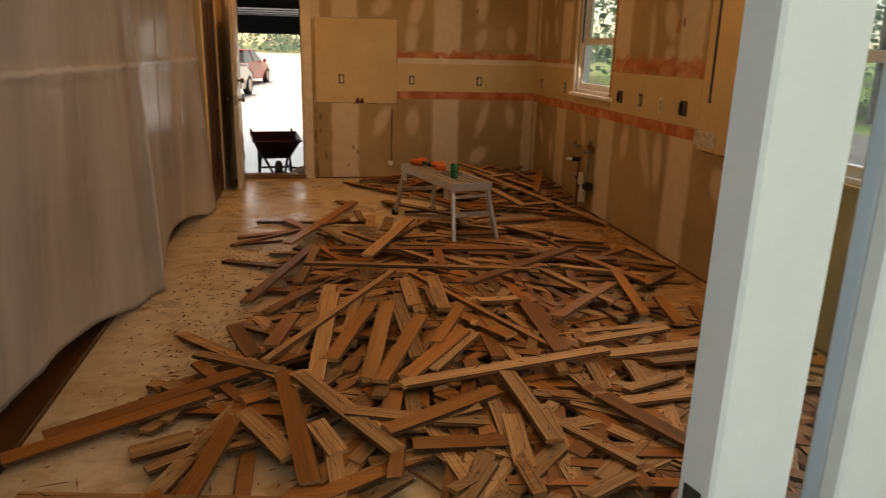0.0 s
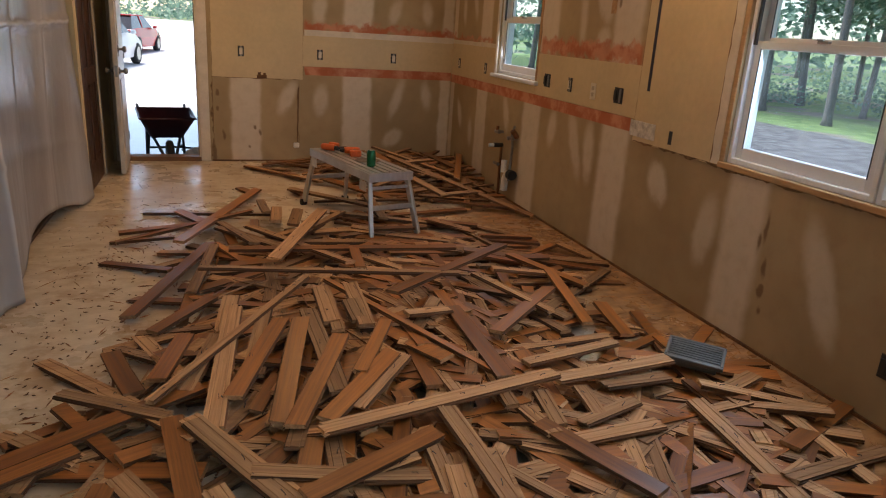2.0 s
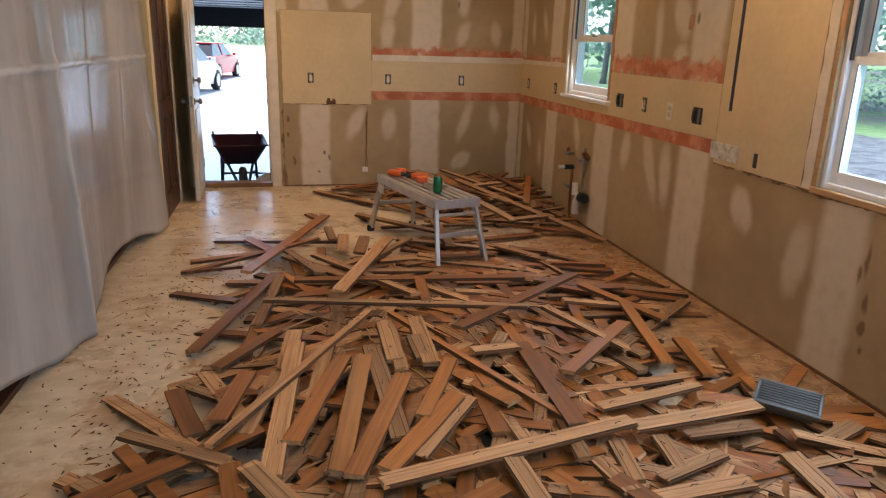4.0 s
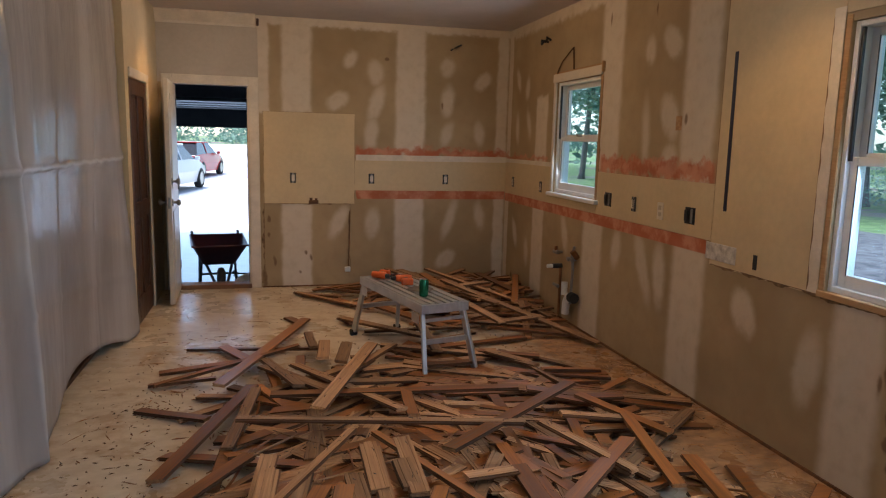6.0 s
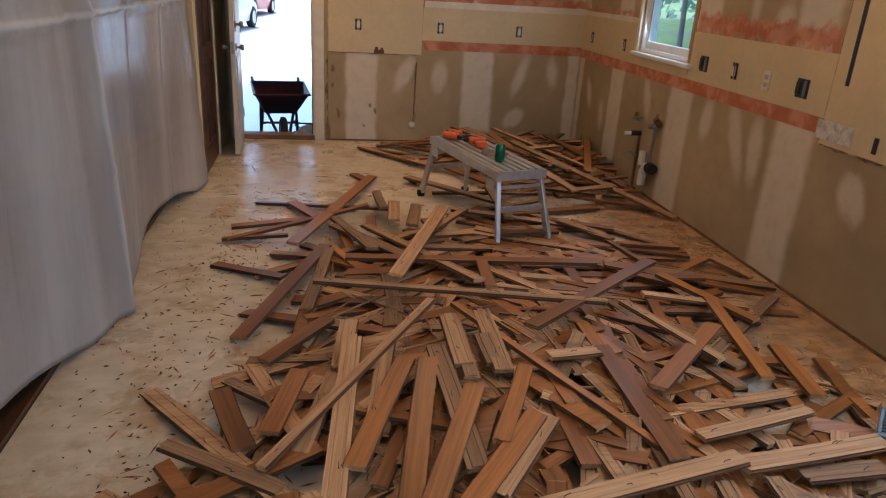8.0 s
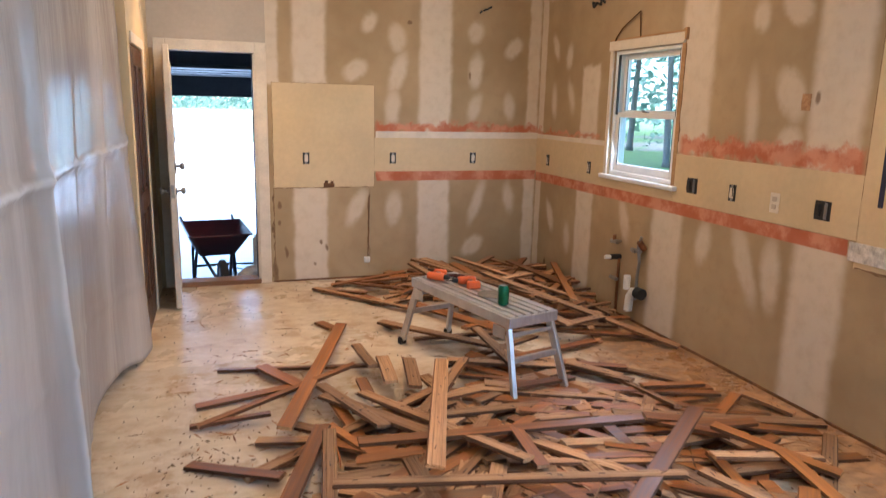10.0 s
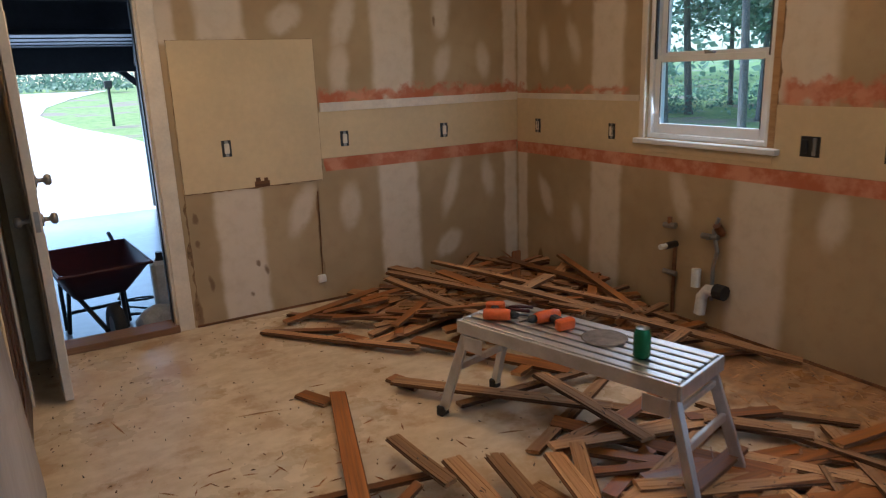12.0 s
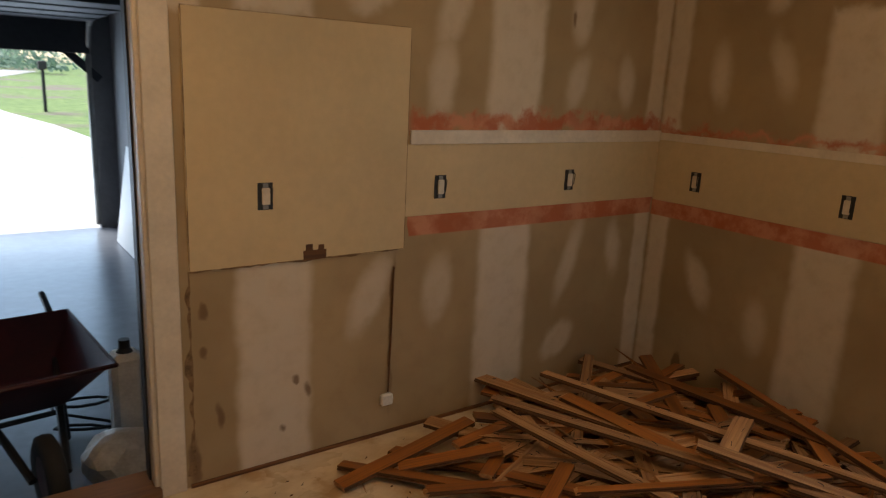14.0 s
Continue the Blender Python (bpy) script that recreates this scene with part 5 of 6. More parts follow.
def tree(seed, height, lean, label, leaf_count, crown_r):
    rr = random.Random(seed)
    ob = tagged(new("tree"), label, "tree", "trees round the house")
    bm = bmesh.new()
    pts = [(lean * (s * height) + 0.12 * math.sin(3 * s + seed), 0.10 * math.sin(4 * s + seed), s * height) for s in (0, 0.02, 0.2, 0.4, 0.6, 0.8, 1.0)]
    r0 = 0.008 * height + 0.035
    tube(bm, pts, [r0 * 1.4, r0, r0 * 0.9, r0 * 0.75, r0 * 0.55, r0 * 0.35, r0 * 0.1], 10)
    tips = []
    for k in range(12):
        s = rr.uniform(0.32, 0.95)
        a = rr.uniform(0, 2 * math.pi)
        base = Vector((lean * s * height, 0, s * height))
        L = crown_r * rr.uniform(0.5, 1.1) * (1.15 - 0.5 * s)
        tip = base + Vector((math.cos(a) * L, math.sin(a) * L, rr.uniform(0.05, 0.5) * L))
        midp = (base + tip) / 2 + Vector((0, 0, 0.12 * L))
        tube(bm, [base, midp, tip], [r0 * 0.3, r0 * 0.18, r0 * 0.05], 6)
        tips += [tip, midp, (tip + midp) / 2]
    part("trunk", bm, bark, ob, "grey-brown bark", True)
    vs, fs = [], []
    for _ in range(leaf_count):
        c_ = rr.choice(tips) + Vector((rr.gauss(0, 0.55), rr.gauss(0, 0.55), rr.gauss(0, 0.4)))
        a = Vector((rr.gauss(0, 1), rr.gauss(0, 1), rr.gauss(0, 0.6))).normalized() * rr.uniform(0.07, 0.16)
        b = a.orthogonal().normalized() * a.length * 0.6
        n = len(vs)
        vs += [c_ - a, c_ + b, c_ + a, c_ - b]
        fs.append((n, n + 1, n + 2, n + 3))
    me = bpy.data.meshes.new("crown")
    me.from_pydata([tuple(v) for v in vs], [], fs)
    me.materials.append(leaves)
    cr = new("crown", me)
    cr.parent = ob
    return ob


KINDS = [tree(11, 13, 0.02, "tall leafy tree with a grey-brown trunk", 5000, 3.2), tree(12, 10, -0.04, "slender leafy tree beside the yard", 4500, 2.6), tree(13, 15, 0.05, "tall leaning leafy tree", 5500, 3.4)]
rr = random.Random(21)
first = [True, True, True]
spots = [(15.5, 9.5), (19.5, 11.5), (18.2, 8.0), (22.0, 9.0), (17.0, 4.5), (24.0, 5.0), (21.0, 1.5), (19.0, -2.0), (27.0, 12.0), (16.5, 13.5), (25.0, 17.0), (20.5, 15.5), (18.0, 19.0), (30.0, 8.0), (23.5, 12.8),
         (14.0, 17.5), (11.5, 20.0), (16.0, 23.0), (28.0, 3.0), (26.0, -3.0), (9.5, 24.0), (21.0, 22.0), (32.0, 14.0), (33.0, 20.0), (17.5, -6.0), (24.0, -8.0), (13.0, 26.0), (30.0, 26.0)]
for i, (x, y) in enumerate(spots):
    k = i % 3
    m = pose(x, y, ground_height(x, y) - 0.05, 0, 0, rr.uniform(0, 360))
    if first[k]:
        KINDS[k].matrix_world = m
        first[k] = False
    else:
        copy_thing(KINDS[k], m)


def thicket(name, label, seed, count, pick, size):
    r2 = random.Random(seed)
    vs, fs = [], []
    for _ in range(count):
        c_ = Vector(pick(r2))
        a = Vector((r2.gauss(0, 1), r2.gauss(0, 1), r2.gauss(0, 0.7))).normalized() * r2.uniform(0.5, 1.0) * size
        b = a.orthogonal().normalized() * a.length * 0.7
        n = len(vs)
        vs += [tuple(c_ - a), tuple(c_ + b), tuple(c_ + a), tuple(c_ - b)]
        fs.append((n, n + 1, n + 2, n + 3))
    me = bpy.data.meshes.new(name)
    me.from_pydata(vs, [], fs)
    me.materials.append(leaves)
    return tagged(new(name, me), label, "woods", kind="stuff")


def wood_edge(r2):
    y = r2.uniform(-25, 45)
    x = r2.uniform(34, 48)
    h = 11 + 4 * noise.noise((y * 0.2, x * 0.2, 1))
    return x, y, max(0.1, h * r2.random() ** 0.8)


def north_woods(r2):
    x = r2.uniform(5, 36)
    y = r2.uniform(27, 38) + 0.1 * x
    h = 10 + 4 * noise.noise((x * 0.25, y * 0.2, 7))
    return x, y, max(0.1, h * r2.random() ** 0.85)


def low_shrubs(r2):
    k = r2.randrange(40)
    q = random.Random(k)
    cx, cy, s = q.uniform(17, 32), q.uniform(-8, 28), q.uniform(0.5, 1.3)
    return cx + r2.gauss(0, s), cy + r2.gauss(0, s), -0.5 + abs(r2.gauss(0, 0.45 * s))


def drive_end(r2):
    k = r2.randrange(60)
    q = random.Random(100 + k)
    cx, cy, s = q.uniform(-45, 35), q.uniform(62, 82), q.uniform(1.0, 2.4)
    return cx + r2.gauss(0, s), cy + r2.gauss(0, s), 0.9 + abs(r2.gauss(0, 0.8 * s))


thicket("woods", "far leafy woods behind the yard", 31, 6000, wood_edge, 0.45)
thicket("woods", "leafy woods beyond the lawn", 34, 5200, north_woods, 0.36)
thicket("undergrowth", "low green undergrowth between the trunks", 32, 9000, low_shrubs, 0.10)
thicket("shrub_border", "green shrubs at the far end of the driveway", 33, 9000, drive_end, 0.28)
post = thing("lamp_post", "small dark post beside the driveway", "post", at=(-0.2, 27.0, -0.2))
bm = bmesh.new()
tube(bm, [(0, 0, 0), (0, 0, 1.5)], 0.06, 8)
part("shaft", bm, black_plastic, post)
bm = bmesh.new()
box(bm, -0.14, 0.14, -0.14, 0.14, 1.5, 1.8, bevel=0.03)
part("head", bm, black_plastic, post)

# ---- floor boards heap ----
def board_mesh(name, L, seed, wide=0.083, thick=0.019):
    """A strip-floor board: varnished face up, tongue and groove, two relief grooves in the back; broken, uneven ends."""
    rnd = random.Random(seed)
    w, h = wide / 2, thick
    prof = [(-w, h, 0), (w, h, 2), (w, h * 0.68, 2), (w + 0.006, h * 0.66, 2), (w + 0.006, h * 0.38, 2), (w, h * 0.36, 2), (w, 0, 1),
            (w * 0.60, 0, 1), (w * 0.54, 0.003, 1), (w * 0.46, 0, 1), (-w * 0.46, 0, 1), (-w * 0.54, 0.003, 1), (-w * 0.60, 0, 1),
            (-w, 0, 2), (-w, h * 0.36, 2), (-w + 0.006, h * 0.38, 2), (-w + 0.006, h * 0.66, 2), (-w, h * 0.68, 2)]
    bm = bmesh.new()
    slant = rnd.uniform(-0.25, 0.25) if rnd.random() < 0.4 else 0
    bow = rnd.uniform(-0.004, 0.004)
    ends = []
    for s in (-1, 1):
        jag = rnd.choice((0.0, 0.002, 0.012))
        ends.append([bm.verts.new((s * L / 2 + (slant * y if s > 0 else 0) + rnd.uniform(-jag, jag), y, z)) for y, z, _ in prof])
    mid = [bm.verts.new((0, y + bow, z)) for y, z, _ in prof]
    n = len(prof)
    for a, b in ((ends[0], mid), (mid, ends[1])):
        for k in range(n):
            f = bm.faces.new((a[k], a[(k + 1) % n], b[(k + 1) % n], b[k]))
            f.material_index = prof[k][2]
    for e, flip in ((ends[0], True), (ends[1], False)):
        f = bm.faces.new(list(reversed(e)) if flip else e)
        f.material_index = 1
    bmesh.ops.recalc_face_normals(bm, faces=bm.faces[:])
    solid = len(bm.faces)
    for _ in range(int(L / 0.28) + 1):
        x, y, d = rnd.uniform(-0.45, 0.45) * L, rnd.uniform(-0.6, 0.6) * w, rnd.choice((-1, 1))
        tube(bm, [(x, y, 0.002), (x + 0.004 * d, y, -0.006), (x + 0.024 * d, y + rnd.uniform(-0.008, 0.008), -0.009)], 0.0014, 4)
    bm.faces.ensure_lookup_table()
    for f in bm.faces[solid:]:
        f.material_index = 3
    me = bpy.data.meshes.new(name)
    bm.to_mesh(me)
    bm.free()
    for m in (board_top, board_raw, board_slot, black_plastic):
        me.materials.append(m)
    return me


LENGTHS = (0.22, 0.3, 0.38, 0.46, 0.55, 0.65, 0.78, 0.95, 1.15, 1.4)
BOARDS = [[board_mesh("plank", L, 10 * i + k, (0.072, 0.060, 0.064, 0.052)[k]) for k in range(4)] for i, L in enumerate(LENGTHS)]

CELL = 0.02
GX0, GY0 = -3.8, -7.6
field = np.zeros((int(3.9 / CELL), int(7.7 / CELL)))


def cap_at(x, y):
    """How high the heaps stand."""
    a = 0.085 * math.exp(-((x + 1.85) / 1.0) ** 2 - ((y + 4.7) / 1.5) ** 2)
    b = 0.15 * math.exp(-((x + 0.55) / 0.9) ** 2 - ((y + 0.75) / 0.9) ** 2)
    return 0.02 + max(a, b)


def lay(x, y, yaw, L, W=0.083, T=0.019, max_tilt=0.09, soft=0.85, settle=0.62):
    """Lets a board down on what already lies there; returns height and tilt at its middle, and raises the heap."""
    c, s = math.cos(yaw), math.sin(yaw)
    u = np.arange(-L / 2, L / 2 + 1e-6, CELL * 0.8)
    v = np.linspace(-W / 2, W / 2, 5)
    uu, vv = np.meshgrid(u, v, indexing="ij")
    ix = np.clip(((x + uu * c - vv * s - GX0) / CELL).astype(int), 0, field.shape[0] - 1)
    iy = np.clip(((y + uu * s + vv * c - GY0) / CELL).astype(int), 0, field.shape[1] - 1)
    h = field[ix, iy].max(axis=1)
    h = h * soft + np.minimum(h, np.median(h)) * (1 - soft)
    a, b = u < -0.05 * L, u > 0.05 * L
    ia, ib = np.argmax(np.where(a, h + 0.02 * u, -1)), np.argmax(np.where(b, h - 0.02 * u, -1))
    k = float(np.clip((h[ib] - h[ia]) / (u[ib] - u[ia]), -max_tilt, max_tilt))
    z0 = float((h - k * u).max())
    z0 = settle * z0 + (1 - settle) * float(np.mean(h))
    cap = cap_at(x, y)
    if z0 > 0.6 * cap:
        z0 = 0.6 * cap + 0.4 * cap * math.tanh((z0 - 0.6 * cap) / (0.8 * cap))
    z0 = max(z0, abs(k) * L / 2)
    top = z0 + k * uu + T
    np.maximum.at(field, (ix, iy), top)
    return z0, math.atan(k)


laid = []


def toss(x, y, yaw, L, flip, k, **kw):
    reach_x, reach_y = abs(math.cos(yaw)) * L / 2 + 0.06, abs(math.sin(yaw)) * L / 2 + 0.06
    x, y = max(min(x, -reach_x), -3.7 + reach_x), min(y, -reach_y)
    i = min(range(len(LENGTHS)), key=lambda j: abs(LENGTHS[j] - L))
    L = LENGTHS[i]
    z, tilt = lay(x, y, yaw, L, **kw)
    m = Matrix.Translation((x, y, z)) @ Matrix.Rotation(yaw, 4, "Z") @ Matrix.Rotation(-tilt + rnd.gauss(0, 0.02), 4, "Y") @ Matrix.Rotation(rnd.gauss(0, 0.10), 4, "X")
    if flip:
        m = m @ Matrix.Translation((0, 0, 0.019)) @ Matrix.Rotation(math.pi, 4, "X")
    laid.append((BOARDS[i][k], m))


rnd = random.Random(5)


def heap(count, pick, yaw_of, lengths, **kw):
    for _ in range(count):
        x, y = pick()
        toss(x, y, yaw_of(x, y), rnd.choice(lengths), rnd.random() < 0.5, rnd.randrange(4), **kw)



def inside(x, y, poly):
    hit = False
    for (x0, y0), (x1, y1) in zip(poly, poly[1:] + poly[:1]):
        if (y0 > y) != (y1 > y) and x < (x1 - x0) * (y - y0) / (y1 - y0) + x0:
            hit = not hit
    return hit


def spot(poly):
    xs, ys = [p[0] for p in poly], [p[1] for p in poly]
    while True:
        x, y = rnd.uniform(min(xs), max(xs)), rnd.uniform(min(ys), max(ys))
        if inside(x, y, poly):
            return x, y


MAIN = [(-2.3, -2.95), (-2.65, -3.2), (-2.75, -4.0), (-2.85, -4.6), (-3.25, -5.3), (-3.40, -6.6), (-3.1, -6.9), (-0.45, -6.9), (-0.4, -5.3), (-0.42, -4.4), (-0.5, -3.3), (-1.5, -3.05)]
CORE = [(-2.4, -3.6), (-2.6, -5.2), (-2.4, -6.2), (-0.9, -6.2), (-0.75, -5.0), (-0.95, -3.8)]
CORNER = [(-1.65, -0.45), (-1.5, -0.95), (-1.0, -1.5), (-0.45, -2.3), (-0.2, -1.6), (-0.2, -0.25), (-0.9, -0.25)]
BESIDE = [(-1.35, -1.7), (-0.9, -2.7), (-0.45, -3.7), (-0.9, -3.9), (-1.6, -3.3)]
anyway = lambda x, y: rnd.uniform(0, math.pi)
flat_ish = lambda x, y: rnd.gauss(0.0, 0.55)
fan = lambda x, y: math.atan2(y + 3.6, (x + 1.8) * 1.1) + rnd.gauss(0, 0.45)
LEN_MAIN = (0.3, 0.38, 0.46, 0.55, 0.55, 0.65, 0.65, 0.78, 0.95, 1.15)
LEN_LONG = (0.46, 0.65, 0.78, 0.95, 1.15)
heap(210, lambda: spot(MAIN), anyway, LEN_MAIN)
heap(110, lambda: spot(CORE), fan, LEN_LONG)
heap(55, lambda: spot(MAIN), flat_ish, LEN_MAIN)
heap(60, lambda: spot(CORE), fan, LEN_MAIN)
heap(30, lambda: spot([(-1.9, -5.1), (-2.0, -6.6), (-0.5, -6.6), (-0.5, -5.1)]), lambda x, y: rnd.gauss(0.1, 0.7), LEN_MAIN)
heap(26, lambda: spot([(-0.95, -5.3), (-0.95, -6.8), (-0.3, -6.8), (-0.33, -5.6)]), anyway, (0.3, 0.38, 0.46, 0.55, 0.65), max_tilt=0.15)
# boards that stand out on top: x, y, turn, length, height of either end, stained (s) or raw back (r) up, and wide, middling or thin
NEAR = [(-1.79, -5.53, 12, 1.02, 0.15, 0.16, "rw"), (-0.99, -5.4, 7, 0.61, 0.14, 0.14, "rw"), (-1.09, -5.2, 13, 0.53, 0.13, 0.13, "rm"), (-1.11, -4.72, 44, 0.73, 0.15, 0.15, "sw"),
        (-1.49, -5.01, -93, 0.82, 0.13, 0.16, "sw"), (-1.8, -5.83, -85, 0.55, 0.15, 0.12, "rw"), (-1.38, -5.94, -61, 0.5, 0.13, 0.1, "sw"), (-2.14, -5.83, 25, 0.54, 0.12, 0.14, "sw"),
        (-2.57, -5.69, -56, 0.58, 0.14, 0.1, "rw"), (-1.94, -5.86, -92, 0.33, 0.1, 0.09, "rm"), (-1.87, -5.91, -95, 0.23, 0.1, 0.08, "rm"), (-1.21, -5.58, -93, 0.19, 0.12, 0.1, "rm"),
        (-1.4, -5.61, -97, 0.24, 0.12, 0.11, "rm"), (-0.92, -5.47, 2, 0.32, 0.11, 0.11, "rw"), (-1.16, -5.66, 19, 0.32, 0.1, 0.1, "rm")]
NEAR_SIDE = [(-1.22, -5.79, 5, 0.44, 0.09, 0.09, "rw"), (-1.59, -5.77, -21, 0.31, 0.11, 0.1, "rm"), (-0.76, -5.95, -93, 0.62, 0.09, 0.06, "rw"), (-0.29, -5.86, 25, 0.62, 0.07, 0.03, "sw"),
             (-0.48, -6, 36, 0.33, 0.04, 0.05, "sm"), (-1.03, -6.07, 9, 0.32, 0.06, 0.06, "sw"), (-0.36, -5.58, -30, 0.43, 0.04, 0.03, "rt"), (-0.76, -4.51, -100, 0.74, 0.14, 0.11, "sm"),
             (-0.62, -4.78, -100, 0.41, 0.09, 0.08, "sw"), (-1.79, -4.81, -63, 1.24, 0.19, 0.14, "st"), (-2.52, -4.77, 57, 1.28, 0.14, 0.2, "rt"), (-3, -5.24, -37, 0.5, 0.09, 0.12, "rm"),
             (-3, -4.96, -71, 0.38, 0.1, 0.09, "sw"), (-0.41, -5.29, 5, 0.38, 0.08, 0.03, "sw"), (-0.23, -5.51, -46, 0.29, 0.03, 0.02, "rm")]
FAN = [(-2.6, -5.01, 84, 0.99, 0.12, 0.17, "rw"), (-2.46, -5.03, 69, 0.65, 0.14, 0.18, "sw"), (-2.34, -5.14, 78, 0.8, 0.13, 0.19, "sw"), (-2.24, -5.26, 67, 0.69, 0.14, 0.18, "sw"),
       (-2.09, -5.35, 52, 0.57, 0.15, 0.17, "sw"), (-2, -5.31, 53, 0.46, 0.14, 0.15, "rm"), (-2.2, -5.01, 92, 0.74, 0.15, 0.18, "rw"), (-2.1, -4.64, -91, 0.47, 0.18, 0.17, "rm"),
       (-1.98, -5.05, 65, 0.5, 0.17, 0.18, "sm"), (-1.96, -4.59, -91, 0.49, 0.19, 0.17, "rw"), (-1.63, -4.7, 14, 0.25, 0.17, 0.15, "rm"), (-2.45, -4.83, 80, 0.52, 0.15, 0.17, "rm"),
       (-2.69, -4.99, 75, 0.47, 0.12, 0.14, "rm"), (-2.81, -4.89, 76, 0.4, 0.11, 0.12, "sw")]
LEFT = [(-3.43, -5.65, 28, 0.77, 0.04, 0.08, "sw"), (-3.18, -5.44, 28, 1.11, 0.05, 0.12, "sw"), (-3.02, -5.94, 77, 0.47, 0.06, 0.09, "sw"), (-2.84, -5.84, -58, 0.36, 0.1, 0.07, "rw"),
        (-2.73, -5.8, -81, 0.74, 0.14, 0.07, "sw"), (-2.54, -5.77, -58, 0.67, 0.15, 0.1, "rw"), (-2.61, -5.92, -65, 0.2, 0.11, 0.08, "rw"), (-3.17, -5.92, 30, 0.18, 0.04, 0.05, "rm"),
        (-3.22, -5.81, 19, 0.22, 0.04, 0.05, "rw"), (-2.58, -6.1, -86, 0.21, 0.07, 0.05, "rm"), (-2.35, -5.75, 76, 0.26, 0.1, 0.11, "sw"), (-2.11, -6.02, -4, 0.37, 0.09, 0.09, "sw"),
        (-1.93, -5.87, -90, 0.26, 0.12, 0.09, "rm"), (-1.9, -6.04, -96, 0.31, 0.11, 0.08, "rw"), (-1.87, -6.19, 42, 0.35, 0.06, 0.08, "rw")]
MID = [(-1.3, -4.13, 41, 1.26, 0.21, 0.17, "sw"), (-2.02, -4.11, -15, 1.43, 0.17, 0.2, "rm"), (-2.09, -3.37, -109, 1.41, 0.16, 0.24, "rw"), (-2.55, -2.4, -108, 1.9, 0.04, 0.13, "sw"),
       (-2.85, -3.77, -111, 1.1, 0.1, 0.05, "sw"), (-2.69, -3.71, -99, 0.76, 0.11, 0.09, "rm"), (-2.64, -2.31, -15, 1.03, 0.02, 0.06, "st"), (-2.94, -2.64, 10, 0.64, 0.02, 0.05, "sm"),
       (-3.08, -2.96, -1, 0.4, 0.03, 0.06, "st"), (-3.08, -3.47, -34, 0.48, 0.02, 0.05, "sm"), (-1.85, -3.67, -5, 1.4, 0.17, 0.17, "sm"), (-2.4, -3.22, -59, 0.76, 0.1, 0.14, "rw"),
       (-2.14, -3.47, -63, 1.14, 0.12, 0.18, "rw")]
MID_SIDE = [(-1.1, -4.51, -64, 0.56, 0.18, 0.14, "rm"), (-0.69, -4.1, -58, 0.57, 0.15, 0.1, "sw"), (-0.78, -4.16, -6, 0.57, 0.16, 0.1, "rm"), (-2.12, -4.6, -90, 0.39, 0.2, 0.18, "rw"),
            (-1.99, -4.67, -87, 0.21, 0.19, 0.17, "rw"), (-2.78, -4.39, 46, 0.39, 0.07, 0.12, "sw"), (-2.58, -4.51, 82, 0.36, 0.12, 0.15, "rw"), (-0.19, -3.54, -62, 0.28, 0.06, 0.03, "rm"),
            (-0.87, -2.76, -23, 0.44, 0.06, 0.05, "sm"), (-0.57, -3.19, -4, 0.41, 0.07, 0.05, "sm"), (-1.35, -3.05, 15, 0.44, 0.12, 0.09, "sm"), (-1.82, -3.84, -94, 0.35, 0.17, 0.16, "sm")]
BY_PLATFORM = [(-2.8, -2.76, 27, 0.99, 0.04, 0.12, "st"), (-2.26, -2.37, -88, 0.45, 0.1, 0.12, "rm"), (-2.19, -2.67, -96, 0.43, 0.12, 0.13, "rw"), (-2.06, -2.76, -101, 0.46, 0.12, 0.13, "rw"),
               (-1.84, -2.87, 57, 0.51, 0.14, 0.13, "rm"), (-2.49, -3.07, -75, 0.78, 0.08, 0.15, "rw"), (-1.98, -0.82, -53, 1.07, 0.03, 0.05, "rm"), (-1.4, -1.58, -63, 0.98, 0.06, 0.07, "sw"),
               (-1.02, -3.21, -59, 0.55, 0.06, 0.06, "rm"), (-0.6, -2.92, -52, 0.44, 0.03, 0.03, "rt"), (-2.77, -2.47, -63, 0.49, 0.05, 0.06, "sw"), (-2.36, -2.87, -93, 0.34, 0.09, 0.12, "sm"),
               (-0.77, -3.3, -52, 0.48, 0.05, 0.04, "sm")]
CORNER_TOP = [(-1.13, -0.82, -63, 1.09, 0.24, 0.2, "rm"), (-1.31, -0.84, -76, 0.9, 0.22, 0.15, "rm"), (-0.99, -0.76, -86, 0.68, 0.2, 0.2, "sw"), (-0.34, -0.79, -86, 1.04, 0.16, 0.18, "sw"),
              (-0.69, -1.1, 22, 0.41, 0.22, 0.22, "rw"), (-0.34, -1.27, -135, 0.53, 0.17, 0.17, "sm"), (-0.74, -1.62, -70, 0.45, 0.2, 0.2, "rm"), (-1.05, -1.22, -27, 1.02, 0.17, 0.19, "st"),
              (-2.09, -0.52, -35, 0.49, 0.02, 0.03, "sm"), (-1.78, -0.28, 6, 0.71, 0.03, 0.1, "sw"), (-1.68, -0.44, -25, 0.44, 0.05, 0.12, "sw"), (-1.5, -0.87, 27, 0.32, 0.09, 0.14, "sm"),
              (-1.9, -0.84, -71, 0.22, 0.03, 0.05, "sw")]


@functools.lru_cache(None)
def single_board(L, width, k):
    return board_mesh("plank", L, int(L * 100) + 7 * k, {"w": 0.076, "m": 0.060, "t": 0.038}[width])


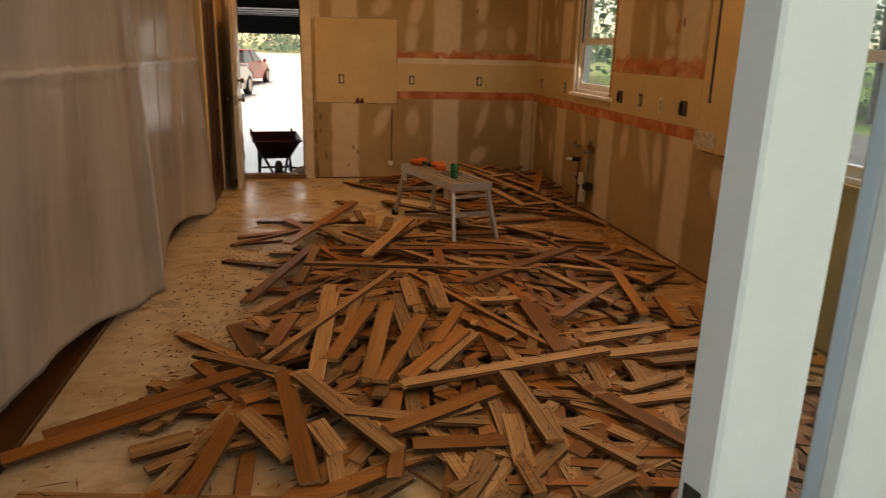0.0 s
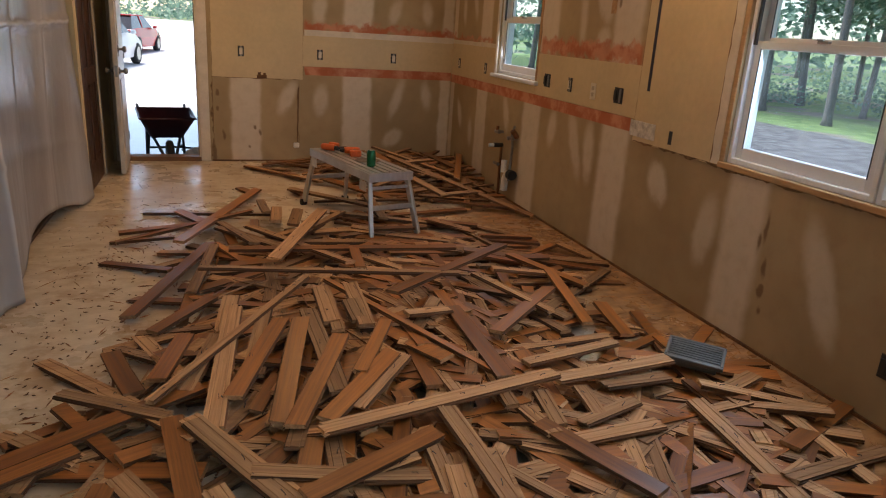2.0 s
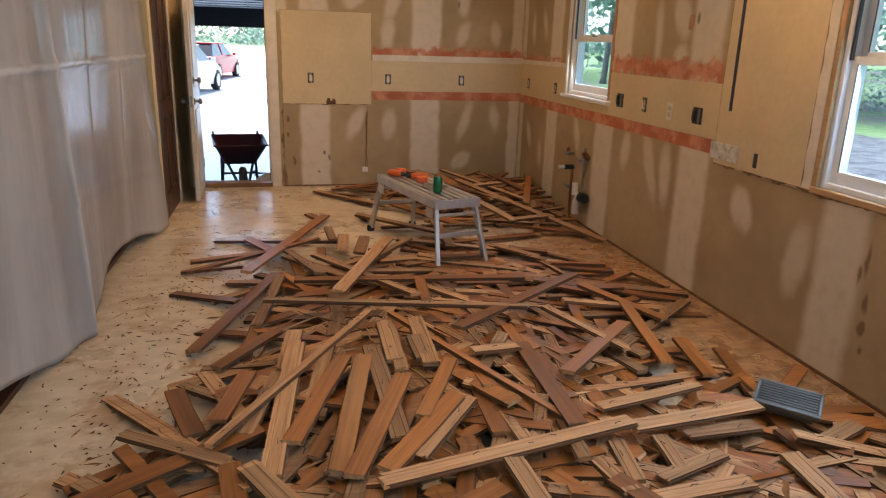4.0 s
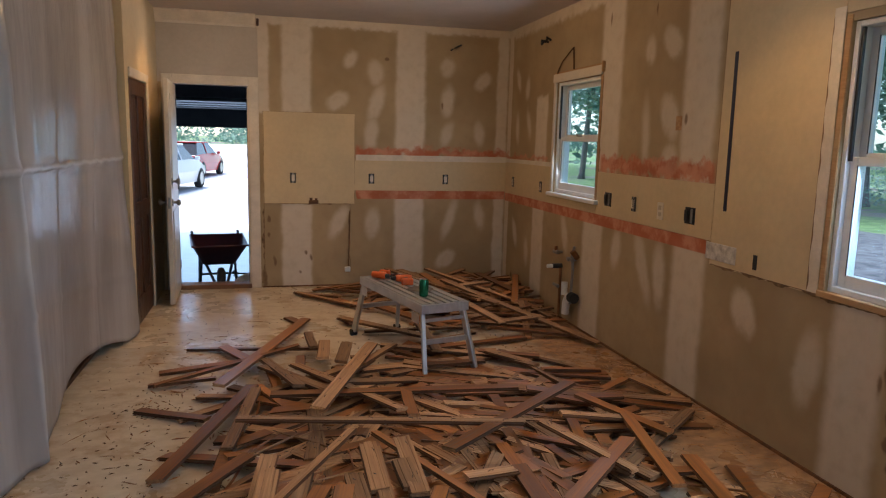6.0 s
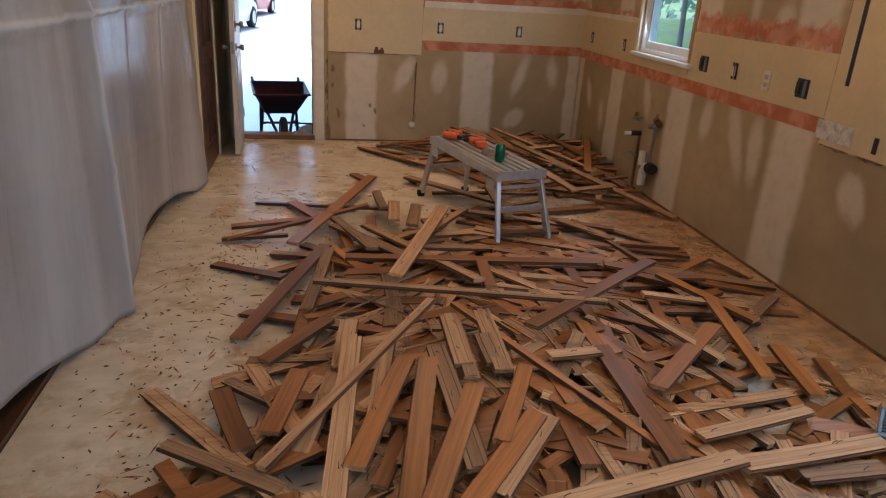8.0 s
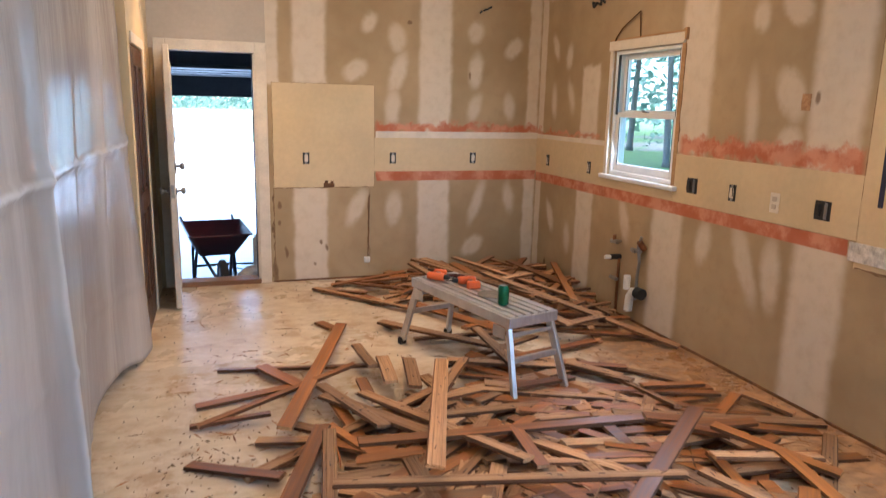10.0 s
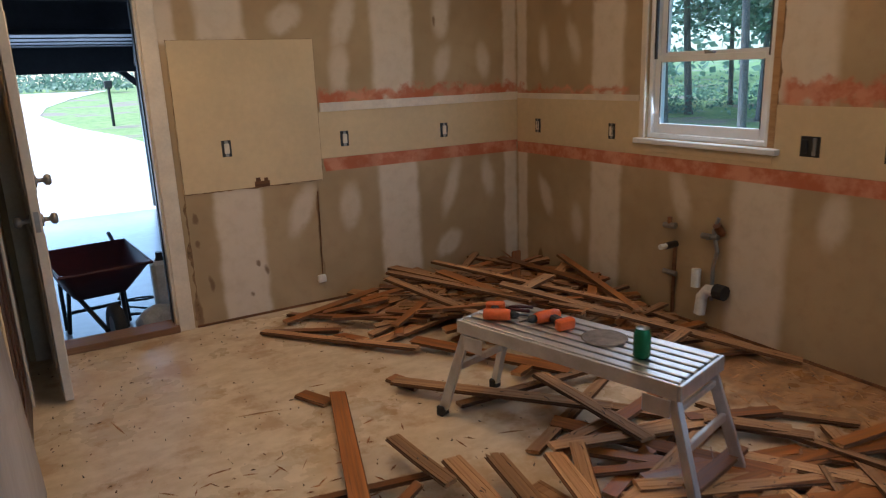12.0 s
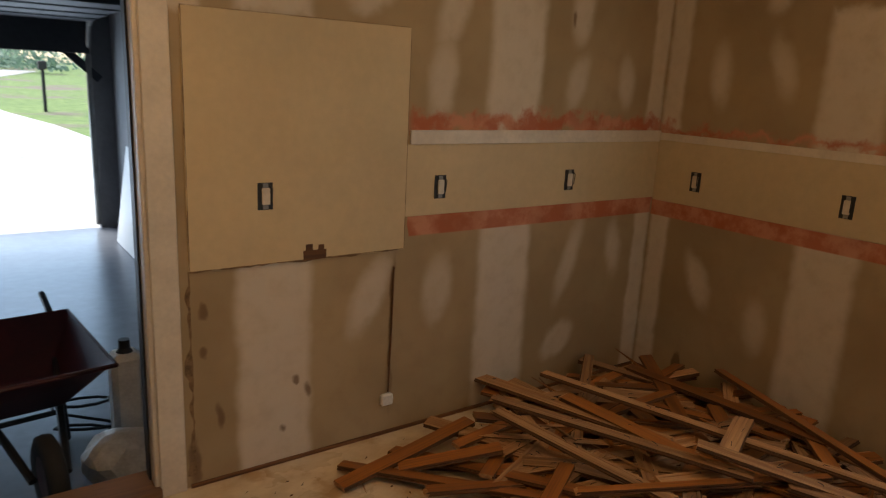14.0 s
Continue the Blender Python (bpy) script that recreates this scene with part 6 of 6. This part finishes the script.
def prop(x, y, turn, L, z0, z1, kind):
    """Lays a board with its two ends at given heights."""
    T = 0.019
    mid, tilt = max(0.002, (z0 + z1) / 2 - T), math.atan2(z1 - z0, L)
    m = Matrix.Translation((x, y, mid)) @ Matrix.Rotation(radians(turn), 4, "Z") @ Matrix.Rotation(-tilt, 4, "Y") @ Matrix.Rotation(rnd.gauss(0, 0.06), 4, "X")
    if kind[0] == "r":
        m = m @ Matrix.Translation((0, 0, T)) @ Matrix.Rotation(math.pi, 4, "X")
    laid.append((single_board(L, kind[1], rnd.randrange(3)), m))
    c, sn = math.cos(radians(turn)), math.sin(radians(turn))
    for u in np.arange(-L / 2, L / 2, CELL * 0.8):
        for v in (-0.03, -0.01, 0.01, 0.03):
            i, j = int((x + u * c - v * sn - GX0) / CELL), int((y + u * sn + v * c - GY0) / CELL)
            if 0 <= i < field.shape[0] and 0 <= j < field.shape[1]:
                field[i, j] = max(field[i, j], mid + T + u * math.tan(tilt))


for row in NEAR + NEAR_SIDE + FAN + LEFT + MID + MID_SIDE + BY_PLATFORM:
    prop(*row)
n_main = len(laid)
heap(60, lambda: spot(CORNER), lambda x, y: rnd.choice((2.55, 2.85, 0.1, 0.9)) + rnd.gauss(0, 0.3), LEN_LONG, max_tilt=0.1)
heap(55, lambda: spot(CORNER), lambda x, y: rnd.gauss(2.4, 0.9), (0.46, 0.65, 0.78, 0.95, 1.15), max_tilt=0.1)
heap(34, lambda: spot(BESIDE), lambda x, y: rnd.gauss(2.75, 0.45), LEN_LONG, max_tilt=0.08)
CORNER_SIDE = [(-0.69, -0.96, -74, 1.64, 0.2, 0.2, "rm"), (-0.84, -1.98, -72, 0.56, 0.2, 0.15, "rw"), (-0.59, -2.15, 17, 0.39, 0.14, 0.14, "rm"), (-0.28, -1.21, -110, 1.29, 0.2, 0.2, "sm"), (-1.07, -0.44, -76, 1.08, 0.16, 0.2, "rw"), (-1.75, -0.59, -53, 1.03, 0.03, 0.1, "sm"), (-1.65, -2.02, -54, 1.1, 0.06, 0.1, "rw"), (-1.39, -2.38, -92, 0.75, 0.1, 0.1, "rw"), (-0.92, -2.87, -46, 0.35, 0.08, 0.06, "rw"), (-1.03, -3.32, -44, 0.49, 0.06, 0.05, "sw"), (-0.94, -3.59, -70, 0.48, 0.06, 0.05, "rw")]
for row in CORNER_TOP + CORNER_SIDE + [(-0.52, -1.84, -59, 1.74, 0.27, 0.04, "rm"), (-2.36, -1.45, 115, 0.2, 0.02, 0.02, "sw"), (-1.9, -1.55, 110, 0.2, 0.02, 0.02, "sw")]:
    prop(*row)

pile = thing("plank_pile", "heap of torn-up stained oak floor boards on the subfloor", "plank pile")
corner_pile = thing("plank_pile", "low heap of long torn-up oak boards in the wall corner", "plank pile")


def under(parent, items):
    """The uppermost boards as parts, those buried below joined into one."""
    for me, m in items[-300:]:
        ob = new("plank", me)
        ob.parent = parent
        ob.matrix_world = m
    buried = items[:-300]
    if buried:
        bm = bmesh.new()
        for me, m in buried:
            first = len(bm.verts)
            bm.from_mesh(me)
            bm.verts.ensure_lookup_table()
            for v in bm.verts[first:]:
                v.co = m @ v.co
        tagged(part("buried_planks", bm, (board_top, board_raw, board_slot, black_plastic), parent), kind="stuff")



def strip_mesh(L, seed):
    """A thin split-off strip, tapering and slightly bent."""
    r2 = random.Random(seed)
    bm = bmesh.new()
    bend = r2.uniform(-0.02, 0.02)
    tube(bm, [(-L / 2, 0, 0.005), (-L / 6, bend, 0.006), (L / 5, bend * 0.7, 0.005), (L / 2, 0, 0.005)], [0.003, 0.0065, 0.006, 0.002], 5)
    me = bpy.data.meshes.new("splinter")
    bm.to_mesh(me)
    bm.free()
    me.materials.append(r2.choice((board_raw, board_raw, board_top)))
    return me


STRIPS = [(L, strip_mesh(L, 40 + i)) for i, L in enumerate((0.2, 0.28, 0.36, 0.45, 0.6, 0.8))]
for poly, parent, count in ((MAIN, pile, 110), (CORNER, corner_pile, 25)):
    for _ in range(count):
        L, me = rnd.choice(STRIPS)
        x, y = spot(poly)
        yaw = rnd.uniform(0, math.pi)
        z, tilt = lay(x, y, yaw, L, W=0.012, T=0.01, soft=1.0)
        ob = new("splinter", me)
        ob.parent = parent
        ob.matrix_world = Matrix.Translation((x, y, z)) @ Matrix.Rotation(yaw, 4, "Z") @ Matrix.Rotation(-tilt, 4, "Y")
under(pile, laid[:n_main])
under(corner_pile, laid[n_main:])
